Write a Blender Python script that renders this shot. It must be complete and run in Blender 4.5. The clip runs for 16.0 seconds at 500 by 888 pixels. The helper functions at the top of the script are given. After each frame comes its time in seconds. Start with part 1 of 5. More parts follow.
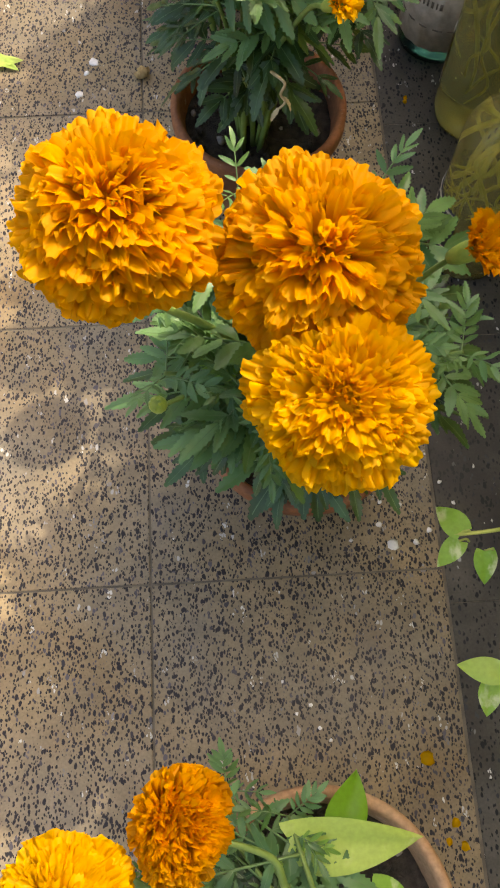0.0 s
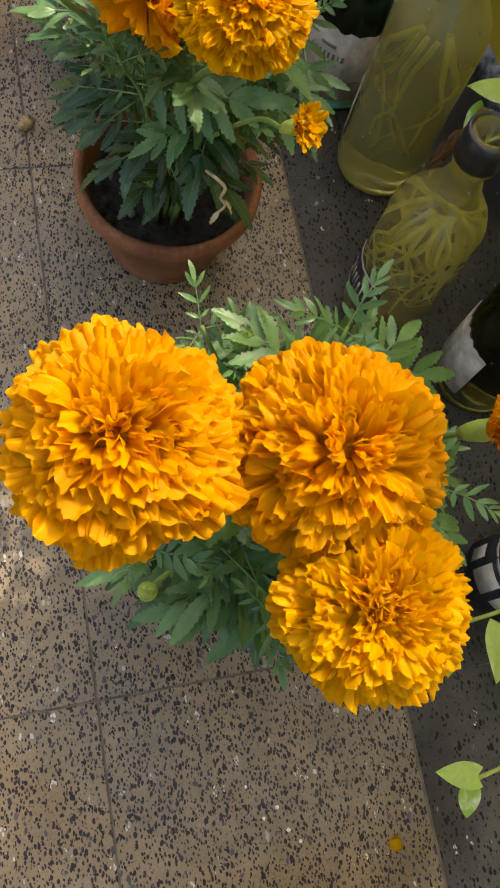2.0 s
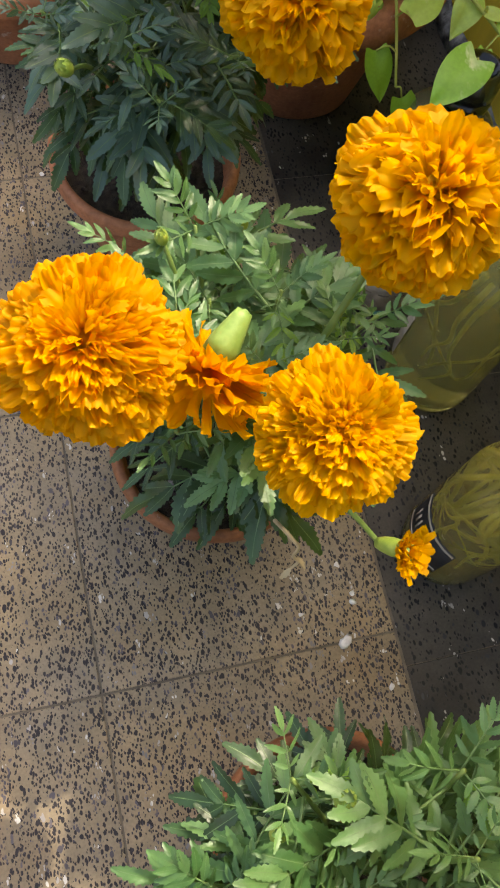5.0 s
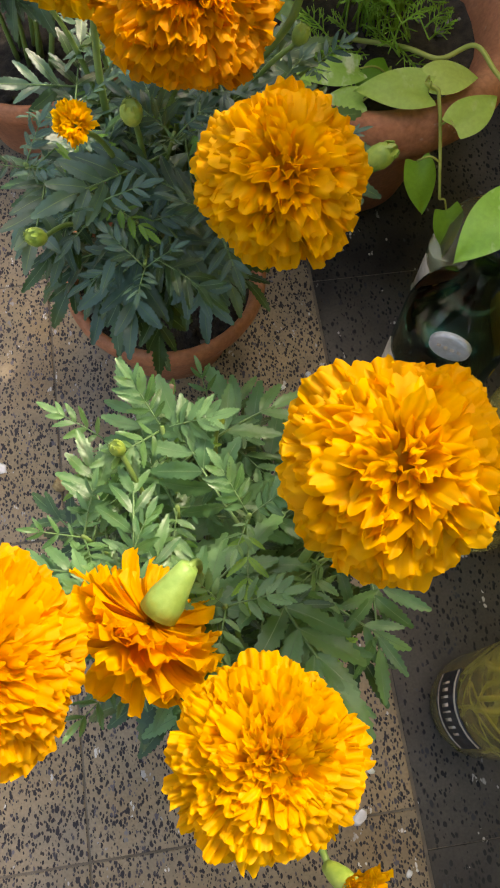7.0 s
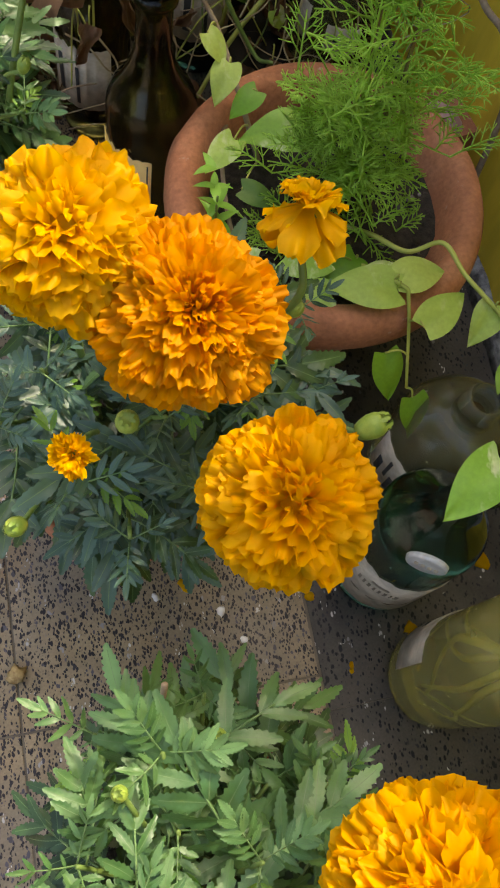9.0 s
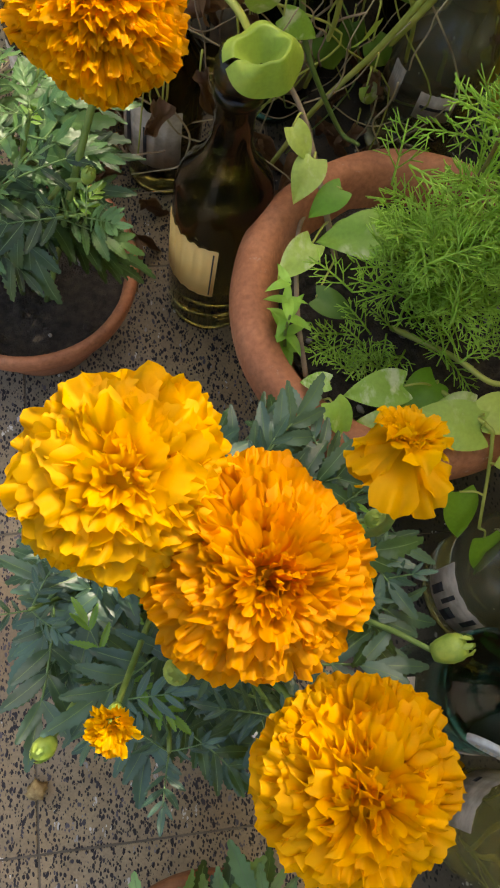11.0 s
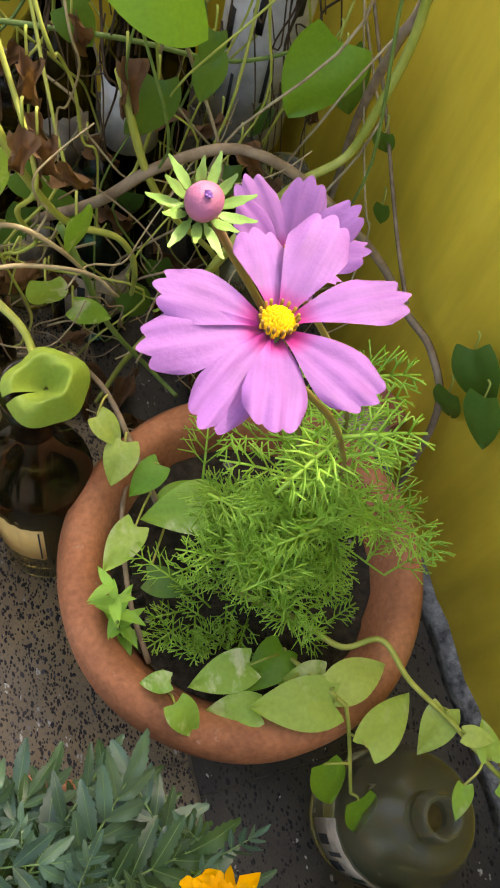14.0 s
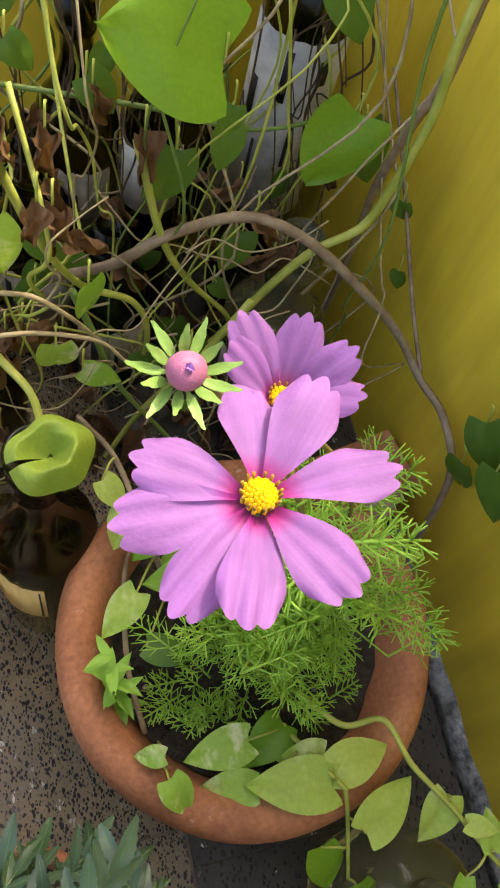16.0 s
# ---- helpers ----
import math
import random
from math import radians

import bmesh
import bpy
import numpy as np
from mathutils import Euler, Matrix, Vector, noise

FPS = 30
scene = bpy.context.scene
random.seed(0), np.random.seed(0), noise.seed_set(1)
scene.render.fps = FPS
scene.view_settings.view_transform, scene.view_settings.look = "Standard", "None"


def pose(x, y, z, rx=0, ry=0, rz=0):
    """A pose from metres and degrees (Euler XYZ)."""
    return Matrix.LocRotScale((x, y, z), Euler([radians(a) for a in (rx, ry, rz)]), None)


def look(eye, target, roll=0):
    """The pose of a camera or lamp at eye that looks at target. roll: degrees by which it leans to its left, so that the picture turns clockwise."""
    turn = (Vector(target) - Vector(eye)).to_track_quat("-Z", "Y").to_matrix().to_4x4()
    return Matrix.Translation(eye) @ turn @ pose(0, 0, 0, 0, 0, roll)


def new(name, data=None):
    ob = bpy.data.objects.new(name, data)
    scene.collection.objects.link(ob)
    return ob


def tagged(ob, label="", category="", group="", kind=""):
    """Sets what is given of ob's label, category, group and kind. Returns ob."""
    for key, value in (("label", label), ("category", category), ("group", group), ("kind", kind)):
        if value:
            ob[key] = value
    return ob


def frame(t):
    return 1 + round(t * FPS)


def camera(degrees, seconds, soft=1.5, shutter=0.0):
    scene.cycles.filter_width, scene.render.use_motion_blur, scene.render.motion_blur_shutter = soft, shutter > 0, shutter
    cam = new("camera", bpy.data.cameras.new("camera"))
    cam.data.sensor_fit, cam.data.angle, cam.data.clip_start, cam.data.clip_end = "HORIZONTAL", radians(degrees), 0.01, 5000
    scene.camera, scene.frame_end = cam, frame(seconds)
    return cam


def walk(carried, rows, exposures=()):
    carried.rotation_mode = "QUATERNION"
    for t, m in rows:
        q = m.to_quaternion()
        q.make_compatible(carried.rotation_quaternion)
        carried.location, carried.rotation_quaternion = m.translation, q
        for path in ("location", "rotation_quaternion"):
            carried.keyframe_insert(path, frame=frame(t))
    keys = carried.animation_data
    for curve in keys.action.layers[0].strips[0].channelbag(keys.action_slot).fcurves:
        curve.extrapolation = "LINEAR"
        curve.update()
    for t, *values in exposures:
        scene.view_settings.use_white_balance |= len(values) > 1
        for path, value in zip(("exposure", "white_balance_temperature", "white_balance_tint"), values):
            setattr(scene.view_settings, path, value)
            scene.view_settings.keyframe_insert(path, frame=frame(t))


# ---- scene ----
cam = camera(34.3, 16.0, soft=2.0)
PATH = [
    (0, (0.0172, 0.0135, 0.7012), (0.0614, 0.617, -1.0087), 0.9),
    (0.5, (0.011, 0.0457, 0.6985), (0.1324, 0.6199, -1.0178), 7.4),
    (1, (-0.0166, 0.0846, 0.6994), (0.2376, 0.5862, -1.0251), 19.4),
    (1.5, (-0.0343, 0.1075, 0.7012), (0.3098, 0.5773, -1.0178), 26.9),
    (2, (-0.0402, 0.1297, 0.6985), (0.3185, 0.6312, -1.0078), 26.4),
    (2.5, (-0.0161, 0.1673, 0.6849), (0.2687, 0.7225, -1.0187), 20.5),
    (3, (0.0038, 0.2115, 0.674), (0.1943, 0.7852, -1.0369), 13.9),
    (3.5, (-0.0017, 0.2391, 0.6804), (0.1754, 0.8318, -1.026), 12.5),
    (4, (-0.0219, 0.2813, 0.684), (0.2234, 0.8734, -1.0133), 16.3),
    (4.5, (-0.0385, 0.3214, 0.6822), (0.2907, 0.8901, -1.0087), 20.3),
    (4.7, (-0.0397, 0.3323, 0.6949), (0.3211, 0.8956, -0.9915), 21.3),
    (6.8, (0.042, 0.4491, 0.6894), (0.2065, 1.058, -1.0124), 6.9),
    (7, (0.0509, 0.4604, 0.6876), (0.202, 1.0737, -1.0133), 5.7),
    (7.5, (0.0613, 0.4816, 0.6858), (0.1951, 1.1096, -1.0115), 4.9),
    (8, (0.0551, 0.5138, 0.6949), (0.23, 1.1602, -0.9915), 8.2),
    (8.5, (0.0429, 0.5681, 0.7194), (0.3377, 1.1817, -0.9625), 16.8),
    (9, (0.0288, 0.619, 0.7203), (0.3758, 1.1958, -0.9643), 21.2),
    (9.2, (0.0333, 0.6332, 0.7012), (0.3131, 1.1969, -1.0006), 18.6),
    (11.3, (0.0347, 0.7758, 0.7103), (0.2962, 1.2761, -1.0142), 22.5),
    (11.5, (0.0267, 0.7927, 0.7112), (0.3613, 1.2703, -1.0069), 28.2),
    (12, (0.0334, 0.8277, 0.6903), (0.428, 1.2916, -1.0187), 31.6),
    (12.5, (0.0697, 0.8719, 0.7048), (0.4661, 1.4393, -0.9715), 27.8),
    (13, (0.0884, 0.8807, 0.7293), (0.5337, 1.4897, -0.9207), 25.6),
    (13.5, (0.0995, 0.8846, 0.7411), (0.5758, 1.5089, -0.8944), 24.3),
    (14, (0.107, 0.8868, 0.7411), (0.5972, 1.5167, -0.8872), 24.1),
    (14.5, (0.115, 0.8845, 0.7402), (0.6081, 1.5169, -0.8872), 23.9),
    (15, (0.1201, 0.8942, 0.7439), (0.6132, 1.5257, -0.8845), 24.0),
    (15.5, (0.1162, 0.9036, 0.7439), (0.6023, 1.5564, -0.8781), 23.3),
    (16, (0.1183, 0.9089, 0.7457), (0.5869, 1.6155, -0.8582), 22.2),
]
walk(cam, [(t, look(eye, target, roll)) for t, eye, target, roll in PATH],
     [(0, 1.68, 7500, 11), (1.5, 1.66, 7500, 11), (2.5, 1.56, 7500, 11), (3.5, 1.62, 7500, 11), (4.5, 1.82, 7500, 11), (7.0, 1.85, 7500, 11), (9.0, 1.85, 7500, 11), (11.5, 1.80, 7500, 11), (12.0, 1.86, 7500, 11), (12.5, 2.5, 7500, 11), (13.0, 2.56, 7500, 11), (13.5, 2.30, 7500, 11), (14.0, 2.1, 7500, 11), (16.0, 2.0, 7500, 11)])

# ---- world, sun and exposure ----
SUN_WAY = Vector((0.60, 0.47, 1.05)).normalized()      # towards the sun, above the parapet
world = bpy.data.worlds.new("sky")
scene.world = world
world.use_nodes = True
wn = world.node_tree
sky = wn.nodes.new("ShaderNodeTexSky")
sky.sky_type = "NISHITA"
sky.sun_disc = False
sky.sun_elevation = math.asin(SUN_WAY.z)
sky.sun_rotation = math.atan2(SUN_WAY.x, SUN_WAY.y)
sky.air_density, sky.dust_density, sky.ozone_density = 1.0, 5.0, 0.4
wn.links.new(sky.outputs[0], wn.nodes["Background"].inputs[0])
wn.nodes["Background"].inputs[1].default_value = 0.15
sun = new("sun", bpy.data.lights.new("sun", "SUN"))
sun.data.energy, sun.data.angle, sun.data.color = 1.5, radians(0.8), (1.0, 0.93, 0.80)
sun.matrix_world = look(SUN_WAY * 6, (0, 0, 0))


# ---- material helpers ----
def material(name, rough=0.6, spec=0.4):
    m = bpy.data.materials.new(name)
    m.use_nodes = True
    nt = m.node_tree
    b = nt.nodes["Principled BSDF"]
    b.inputs["Roughness"].default_value = rough
    b.inputs["Specular IOR Level"].default_value = spec
    return m, nt, b


def rgb(c):
    return (c[0], c[1], c[2], 1.0)


def node(nt, kind, **values):
    n = nt.nodes.new(kind)
    for k, v in values.items():
        k = k.replace("_", " ")
        if isinstance(v, bpy.types.NodeSocket):
            nt.links.new(v, n.inputs[k])
        else:
            n.inputs[k].default_value = v
    return n


def ramp(nt, fac, stops, smooth=False):
    n = nt.nodes.new("ShaderNodeValToRGB")
    nt.links.new(fac, n.inputs[0])
    if smooth:
        n.color_ramp.interpolation = "EASE"
    els = n.color_ramp.elements
    while len(els) < len(stops):
        els.new(0.5)
    for e, (p, c) in zip(els, stops):
        e.position = p
        e.color = rgb(c) if isinstance(c, tuple) else (c, c, c, 1)
    return n.outputs[0]


def blend(nt, fac, a, b, kind="MIX"):
    n = nt.nodes.new("ShaderNodeMix")
    n.data_type, n.blend_type = "RGBA", kind
    for sock, v in ((n.inputs[0], fac), (n.inputs[6], a), (n.inputs[7], b)):
        if isinstance(v, bpy.types.NodeSocket):
            nt.links.new(v, sock)
        elif isinstance(v, tuple):
            sock.default_value = rgb(v)
        else:
            sock.default_value = v
    return n.outputs[2]


def place_of(nt, local=False):
    if local:
        return nt.nodes.new("ShaderNodeTexCoord").outputs["Object"]
    return nt.nodes.new("ShaderNodeNewGeometry").outputs["Position"]


def noise_of(nt, vec, scale, detail=3.0, rough=0.55, out=0):
    return node(nt, "ShaderNodeTexNoise", Vector=vec, Scale=scale, Detail=detail, Roughness=rough).outputs[out]


def stretched(nt, vec, s, turn=0.0):
    n = nt.nodes.new("ShaderNodeMapping")
    nt.links.new(vec, n.inputs[0])
    n.inputs["Scale"].default_value = s
    n.inputs["Rotation"].default_value = (0, 0, turn)
    return n.outputs[0]


def bumped(nt, bsdf, height, strength, depth):
    n = node(nt, "ShaderNodeBump", Height=height, Strength=strength, Distance=depth)
    nt.links.new(n.outputs[0], bsdf.inputs["Normal"])
    return n.outputs[0]


def leafy(name, top, dark, rough=0.45, thin=0.3, spec=0.5, grain=60.0, glow=(0.25, 0.45, 0.04)):
    """A leaf or petal surface: two tones, grain, and light that shines through."""
    m, nt, b = material(name, rough, spec)
    vec = place_of(nt)
    geo = nt.nodes.new("ShaderNodeNewGeometry")
    info = nt.nodes.new("ShaderNodeObjectInfo")
    n1 = noise_of(nt, vec, grain, 4)
    tone = node(nt, "ShaderNodeMath")
    nt.links.new(geo.outputs["Random Per Island"], tone.inputs[0])
    nt.links.new(info.outputs["Random"], tone.inputs[1])
    half = node(nt, "ShaderNodeMath")
    half.operation = "MULTIPLY"
    nt.links.new(tone.outputs[0], half.inputs[0])
    half.inputs[1].default_value = 0.5
    col = blend(nt, half.outputs[0], dark, top)
    spots = ramp(nt, n1, [(0.3, 0.78), (0.7, 1.12)])
    col = blend(nt, 1.0, col, spots, "MULTIPLY")
    nt.links.new(col, b.inputs["Base Color"])
    fine = noise_of(nt, vec, grain * 9, 2)
    nrm = bumped(nt, b, fine, 0.25, 0.0006)
    tr = nt.nodes.new("ShaderNodeBsdfTranslucent")
    tcol = blend(nt, 0.65, col, glow)
    nt.links.new(tcol, tr.inputs[0])
    mix = nt.nodes.new("ShaderNodeMixShader")
    mix.inputs[0].default_value = thin
    nt.links.new(b.outputs[0], mix.inputs[1])
    nt.links.new(tr.outputs[0], mix.inputs[2])
    nt.links.new(mix.outputs[0], nt.nodes["Material Output"].inputs[0])
    return m


def plain(name, a, c, rough=0.6, spec=0.4, scale=40.0, bump=0.2, depth=0.001, local=False):
    m, nt, b = material(name, rough, spec)
    vec = place_of(nt, local)
    n1 = noise_of(nt, vec, scale, 5)
    nt.links.new(ramp(nt, n1, [(0.32, a), (0.68, c)]), b.inputs["Base Color"])
    bumped(nt, b, noise_of(nt, vec, scale * 5, 3), bump, depth)
    return m


def terrazzo(name, cement, warm, chip, size=390.0, amount=0.37, rough=0.40):
    """Ground stone chips of several sizes set in cement, worn and a little damp."""
    m, nt, b = material(name, rough, 0.22)
    vec = place_of(nt)
    warp = node(nt, "ShaderNodeTexNoise", Vector=vec, Scale=170.0, Detail=2.0)
    off = node(nt, "ShaderNodeVectorMath")
    off.operation = "MULTIPLY_ADD"
    nt.links.new(warp.outputs[1], off.inputs[0])
    off.inputs[1].default_value = (0.0026, 0.0026, 0.0)
    nt.links.new(vec, off.inputs[2])
    big = noise_of(nt, vec, 5.5, 4)
    mid = noise_of(nt, vec, 34.0, 4)
    base = ramp(nt, big, [(0.35, cement), (0.65, warm)])
    base = blend(nt, 1.0, base, ramp(nt, mid, [(0.25, 0.75), (0.75, 1.18)]), "MULTIPLY")
    base = blend(nt, 1.0, base, ramp(nt, noise_of(nt, vec, 420.0, 2), [(0.3, 0.86), (0.7, 1.1)]), "MULTIPLY")
    stain = ramp(nt, noise_of(nt, vec, 8.5, 5, 0.6), [(0.52, (1.0, 1.0, 1.0)), (0.70, (0.70, 0.64, 0.56))])
    base = blend(nt, 1.0, base, stain, "MULTIPLY")
    info = nt.nodes.new("ShaderNodeObjectInfo")
    base = blend(nt, 1.0, base, ramp(nt, info.outputs["Random"], [(0.0, 0.86), (1.0, 1.1)]), "MULTIPLY")
    mask = None
    for k, (sc, turn, cut) in enumerate(((1.0, 0.5, amount), (1.25, 2.1, amount * 0.95), (0.62, 1.2, amount * 0.8))):
        v = node(nt, "ShaderNodeTexVoronoi", Vector=stretched(nt, off.outputs[0], (1.0, 0.58, 1.0), turn), Scale=size * sc)
        v.feature = "F1"
        keep = node(nt, "ShaderNodeSeparateColor", Color=v.outputs["Color"])
        less = node(nt, "ShaderNodeMath")
        less.operation = "MULTIPLY"
        nt.links.new(keep.outputs[0], less.inputs[0])
        less.inputs[1].default_value = cut * 1.5
        gap = node(nt, "ShaderNodeMath")
        gap.operation = "SUBTRACT"
        nt.links.new(less.outputs[0], gap.inputs[0])
        nt.links.new(v.outputs["Distance"], gap.inputs[1])
        one = ramp(nt, gap.outputs[0], [(0.0, 0.0), (0.10, 1.0)])
        mask = one if mask is None else blend(nt, 1.0, mask, one, "LIGHTEN")
        last = keep
    chips = ramp(nt, last.outputs[1], [(0.0, tuple(x * 0.7 for x in chip)), (0.75, chip), (0.96, tuple(min(1, x * 4.0) for x in chip)), (1.0, (0.6, 0.58, 0.52))])
    col = blend(nt, mask, base, chips)
    nt.links.new(col, b.inputs["Base Color"])
    nt.links.new(ramp(nt, big, [(0.3, rough - 0.06), (0.7, rough + 0.2)]), b.inputs["Roughness"])
    hgt = blend(nt, 0.35, ramp(nt, mid, [(0.2, 0.0), (0.8, 1.0)]), mask)
    bumped(nt, b, hgt, 0.3, 0.0008)
    return m


def glass(name, tint, rough=0.03, ior=1.36, clear=1.0):
    m, nt, b = material(name, rough, 0.5)
    b.inputs["Base Color"].default_value = rgb(tint)
    b.inputs["Transmission Weight"].default_value = clear
    b.inputs["IOR"].default_value = ior
    vec = place_of(nt)
    nt.links.new(ramp(nt, noise_of(nt, vec, 55.0, 5), [(0.45, rough), (0.75, rough + 0.28)]), b.inputs["Roughness"])
    return m


# ---- materials ----
M_TILE = terrazzo("terrazzo", (0.215, 0.180, 0.130), (0.320, 0.235, 0.128), (0.021, 0.019, 0.022), 400.0, 0.385)
M_DARK = terrazzo("dark_cement", (0.020, 0.019, 0.019), (0.105, 0.094, 0.076), (0.009, 0.010, 0.011), 260.0, 0.30, 0.36)
M_GROUT = plain("grout", (0.09, 0.078, 0.06), (0.17, 0.14, 0.10), 0.8, 0.3, 60.0)
M_CEMENT = plain("cement_screed", (0.17, 0.155, 0.13), (0.27, 0.245, 0.20), 0.85, 0.3, 12.0, 0.3, 0.002)
M_SOIL = plain("damp_soil", (0.012, 0.010, 0.008), (0.055, 0.043, 0.032), 0.85, 0.35, 140.0, 0.8, 0.004)
M_SCRAP = plain("tan_scrap", (0.24, 0.15, 0.06), (0.50, 0.36, 0.16), 0.8, 0.2, 200.0, 0.6, 0.002)
M_PEBBLE = plain("pebble", (0.10, 0.09, 0.08), (0.26, 0.24, 0.21), 0.7, 0.4, 90.0)
M_STEM = plain("green_stem", (0.10, 0.17, 0.035), (0.17, 0.25, 0.06), 0.5, 0.4, 90.0)
M_REDSTEM = plain("reddish_stem", (0.16, 0.08, 0.03), (0.20, 0.20, 0.05), 0.5, 0.4, 30.0)
M_VINE = plain("yellow_green_vine", (0.26, 0.31, 0.045), (0.46, 0.48, 0.11), 0.5, 0.4, 45.0)
M_BARK = plain("woody_vine", (0.17, 0.115, 0.07), (0.36, 0.275, 0.185), 0.75, 0.3, 60.0, 0.4)
M_TWIG = plain("dark_root", (0.035, 0.022, 0.014), (0.12, 0.08, 0.05), 0.8, 0.2, 80.0)
M_ROOT = plain("pale_root", (0.22, 0.165, 0.09), (0.42, 0.35, 0.21), 0.7, 0.3, 80.0)
M_WROOT = plain("water_root", (0.50, 0.50, 0.08), (0.74, 0.70, 0.20), 0.5, 0.4, 80.0)
# upper leaves' sunlight and lower leaves' shade are put into the next two tones
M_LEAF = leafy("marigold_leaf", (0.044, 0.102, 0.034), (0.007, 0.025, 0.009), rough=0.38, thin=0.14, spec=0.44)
M_LEAF_LIGHT = leafy("sunlit_marigold_leaf", (0.132, 0.250, 0.086), (0.036, 0.106, 0.031), rough=0.39, thin=0.18, spec=0.42)
M_LEAF_YOUNG = leafy("young_shoot_leaf", (0.21, 0.38, 0.065), (0.11, 0.25, 0.038), rough=0.5, thin=0.28, spec=0.25)
M_LEAF_BLUE = leafy("blue_green_marigold_leaf", (0.070, 0.138, 0.096), (0.018, 0.050, 0.034), rough=0.38, thin=0.14, spec=0.44)
M_PETAL = leafy("orange_petal", (0.80, 0.445, 0.004), (0.73, 0.36, 0.003), rough=0.55, thin=0.55, spec=0.14, grain=90.0, glow=(0.88, 0.41, 0.003))
M_PETAL_DEEP = leafy("deep_orange_petal", (0.73, 0.375, 0.003), (0.66, 0.295, 0.002), rough=0.55, thin=0.55, spec=0.14, grain=90.0, glow=(0.84, 0.34, 0.002))
M_PETAL_GOLD = leafy("golden_petal", (0.80, 0.48, 0.004), (0.74, 0.40, 0.003), rough=0.55, thin=0.55, spec=0.14, grain=90.0, glow=(0.88, 0.47, 0.004))
M_PETAL_YELLOW = leafy("yellow_petal", (0.75, 0.44, 0.005), (0.69, 0.37, 0.004), rough=0.55, thin=0.55, spec=0.14, grain=90.0, glow=(0.88, 0.58, 0.005))
M_RIB = plain("pale_midrib", (0.08, 0.16, 0.045), (0.14, 0.23, 0.08), 0.5, 0.4, 90.0)
M_BUD = plain("bud_green", (0.13, 0.22, 0.03), (0.28, 0.36, 0.06), 0.5, 0.4, 120.0)
M_SEPAL = plain("pale_sepal", (0.12, 0.23, 0.035), (0.20, 0.33, 0.08), 0.5, 0.4, 150.0)
M_CALYX = plain("pale_calyx", (0.14, 0.245, 0.045), (0.24, 0.36, 0.09), 0.5, 0.4, 120.0)


def cosmos_paint():
    """Pink petal, magenta at its foot, with fine streaks along its length."""
    m = leafy("pink_cosmos_petal", (0.290, 0.130, 0.385), (0.250, 0.100, 0.335), rough=0.55, thin=0.30, spec=0.2, grain=120.0, glow=(0.52, 0.25, 0.51))
    nt = m.node_tree
    b = nt.nodes["Principled BSDF"]
    tint = b.inputs["Base Color"].links[0].from_socket
    vec = place_of(nt, True)
    along = node(nt, "ShaderNodeSeparateXYZ", Vector=vec)
    far = node(nt, "ShaderNodeMath")
    far.operation = "MULTIPLY"
    nt.links.new(along.outputs[0], far.inputs[0])
    far.inputs[1].default_value = 100.0
    streak = ramp(nt, noise_of(nt, stretched(nt, vec, (60.0, 1500.0, 60.0)), 1.0, 3), [(0.3, 0.84), (0.7, 1.08)])
    col = blend(nt, 1.0, tint, streak, "MULTIPLY")
    col = blend(nt, ramp(nt, far.outputs[0], [(0.24, 1.0), (0.62, 0.0)]), col, (0.30, 0.015, 0.17))
    nt.links.new(col, b.inputs["Base Color"])
    return m


M_COSMOS = cosmos_paint()
M_PURPLE = plain("purple_petal_tip", (0.16, 0.06, 0.26), (0.34, 0.16, 0.44), 0.6, 0.3, 300.0)
M_DISC = plain("yellow_disc_floret", (0.85, 0.50, 0.01), (0.95, 0.68, 0.03), 0.6, 0.3, 400.0)
M_ANTHER = plain("dark_anther", (0.06, 0.03, 0.01), (0.35, 0.20, 0.02), 0.6, 0.3, 400.0)
M_FEATHER = leafy("cosmos_thread_leaf", (0.56, 0.84, 0.16), (0.36, 0.62, 0.09), rough=0.5, thin=0.55, spec=0.3, grain=70.0, glow=(0.35, 0.6, 0.03))
M_COSBUD = leafy("cosmos_bud_petal", (0.44, 0.16, 0.25), (0.33, 0.10, 0.20), rough=0.5, thin=0.1, spec=0.3, grain=250.0, glow=(0.7, 0.3, 0.5))
M_DRY = leafy("dry_leaf", (0.26, 0.15, 0.085), (0.085, 0.045, 0.024), rough=0.8, thin=0.15, spec=0.15, grain=180.0, glow=(0.4, 0.2, 0.05))
M_BROWN = glass("brown_glass", (0.105, 0.090, 0.020))
M_GREEN = glass("dark_green_glass", (0.03, 0.10, 0.06), 0.02, 1.45)
M_OLIVE = glass("murky_olive_water_bottle", (0.52, 0.48, 0.16), 0.06, 1.33, 0.66)
M_CLEAR = glass("clear_bottle_with_water", (0.66, 0.58, 0.20), 0.04, 1.33, 0.82)
M_GREY = glass("grey_olive_glass", (0.42, 0.41, 0.23), 0.04, 1.40, 0.86)
M_SILT_SHADE = plain("silt_and_neck_shade", (0.10, 0.07, 0.02), (0.20, 0.15, 0.05), 0.8, 0.3, 60.0)
M_PAPER = plain("worn_white_label", (0.34, 0.29, 0.22), (0.60, 0.52, 0.41), 0.65, 0.3, 70.0, 0.3)
M_WHITE = plain("clean_white_label", (0.36, 0.35, 0.33), (0.62, 0.61, 0.59), 0.6, 0.3, 50.0, 0.3)
M_CREAM = plain("cream_label", (0.86, 0.54, 0.17), (0.90, 0.62, 0.23), 0.6, 0.3, 30.0)
M_FADED = plain("faded_print", (0.14, 0.11, 0.08), (0.24, 0.20, 0.15), 0.6, 0.3, 60.0)
M_INK = plain("label_print", (0.012, 0.012, 0.014), (0.03, 0.03, 0.03), 0.55, 0.4, 60.0)
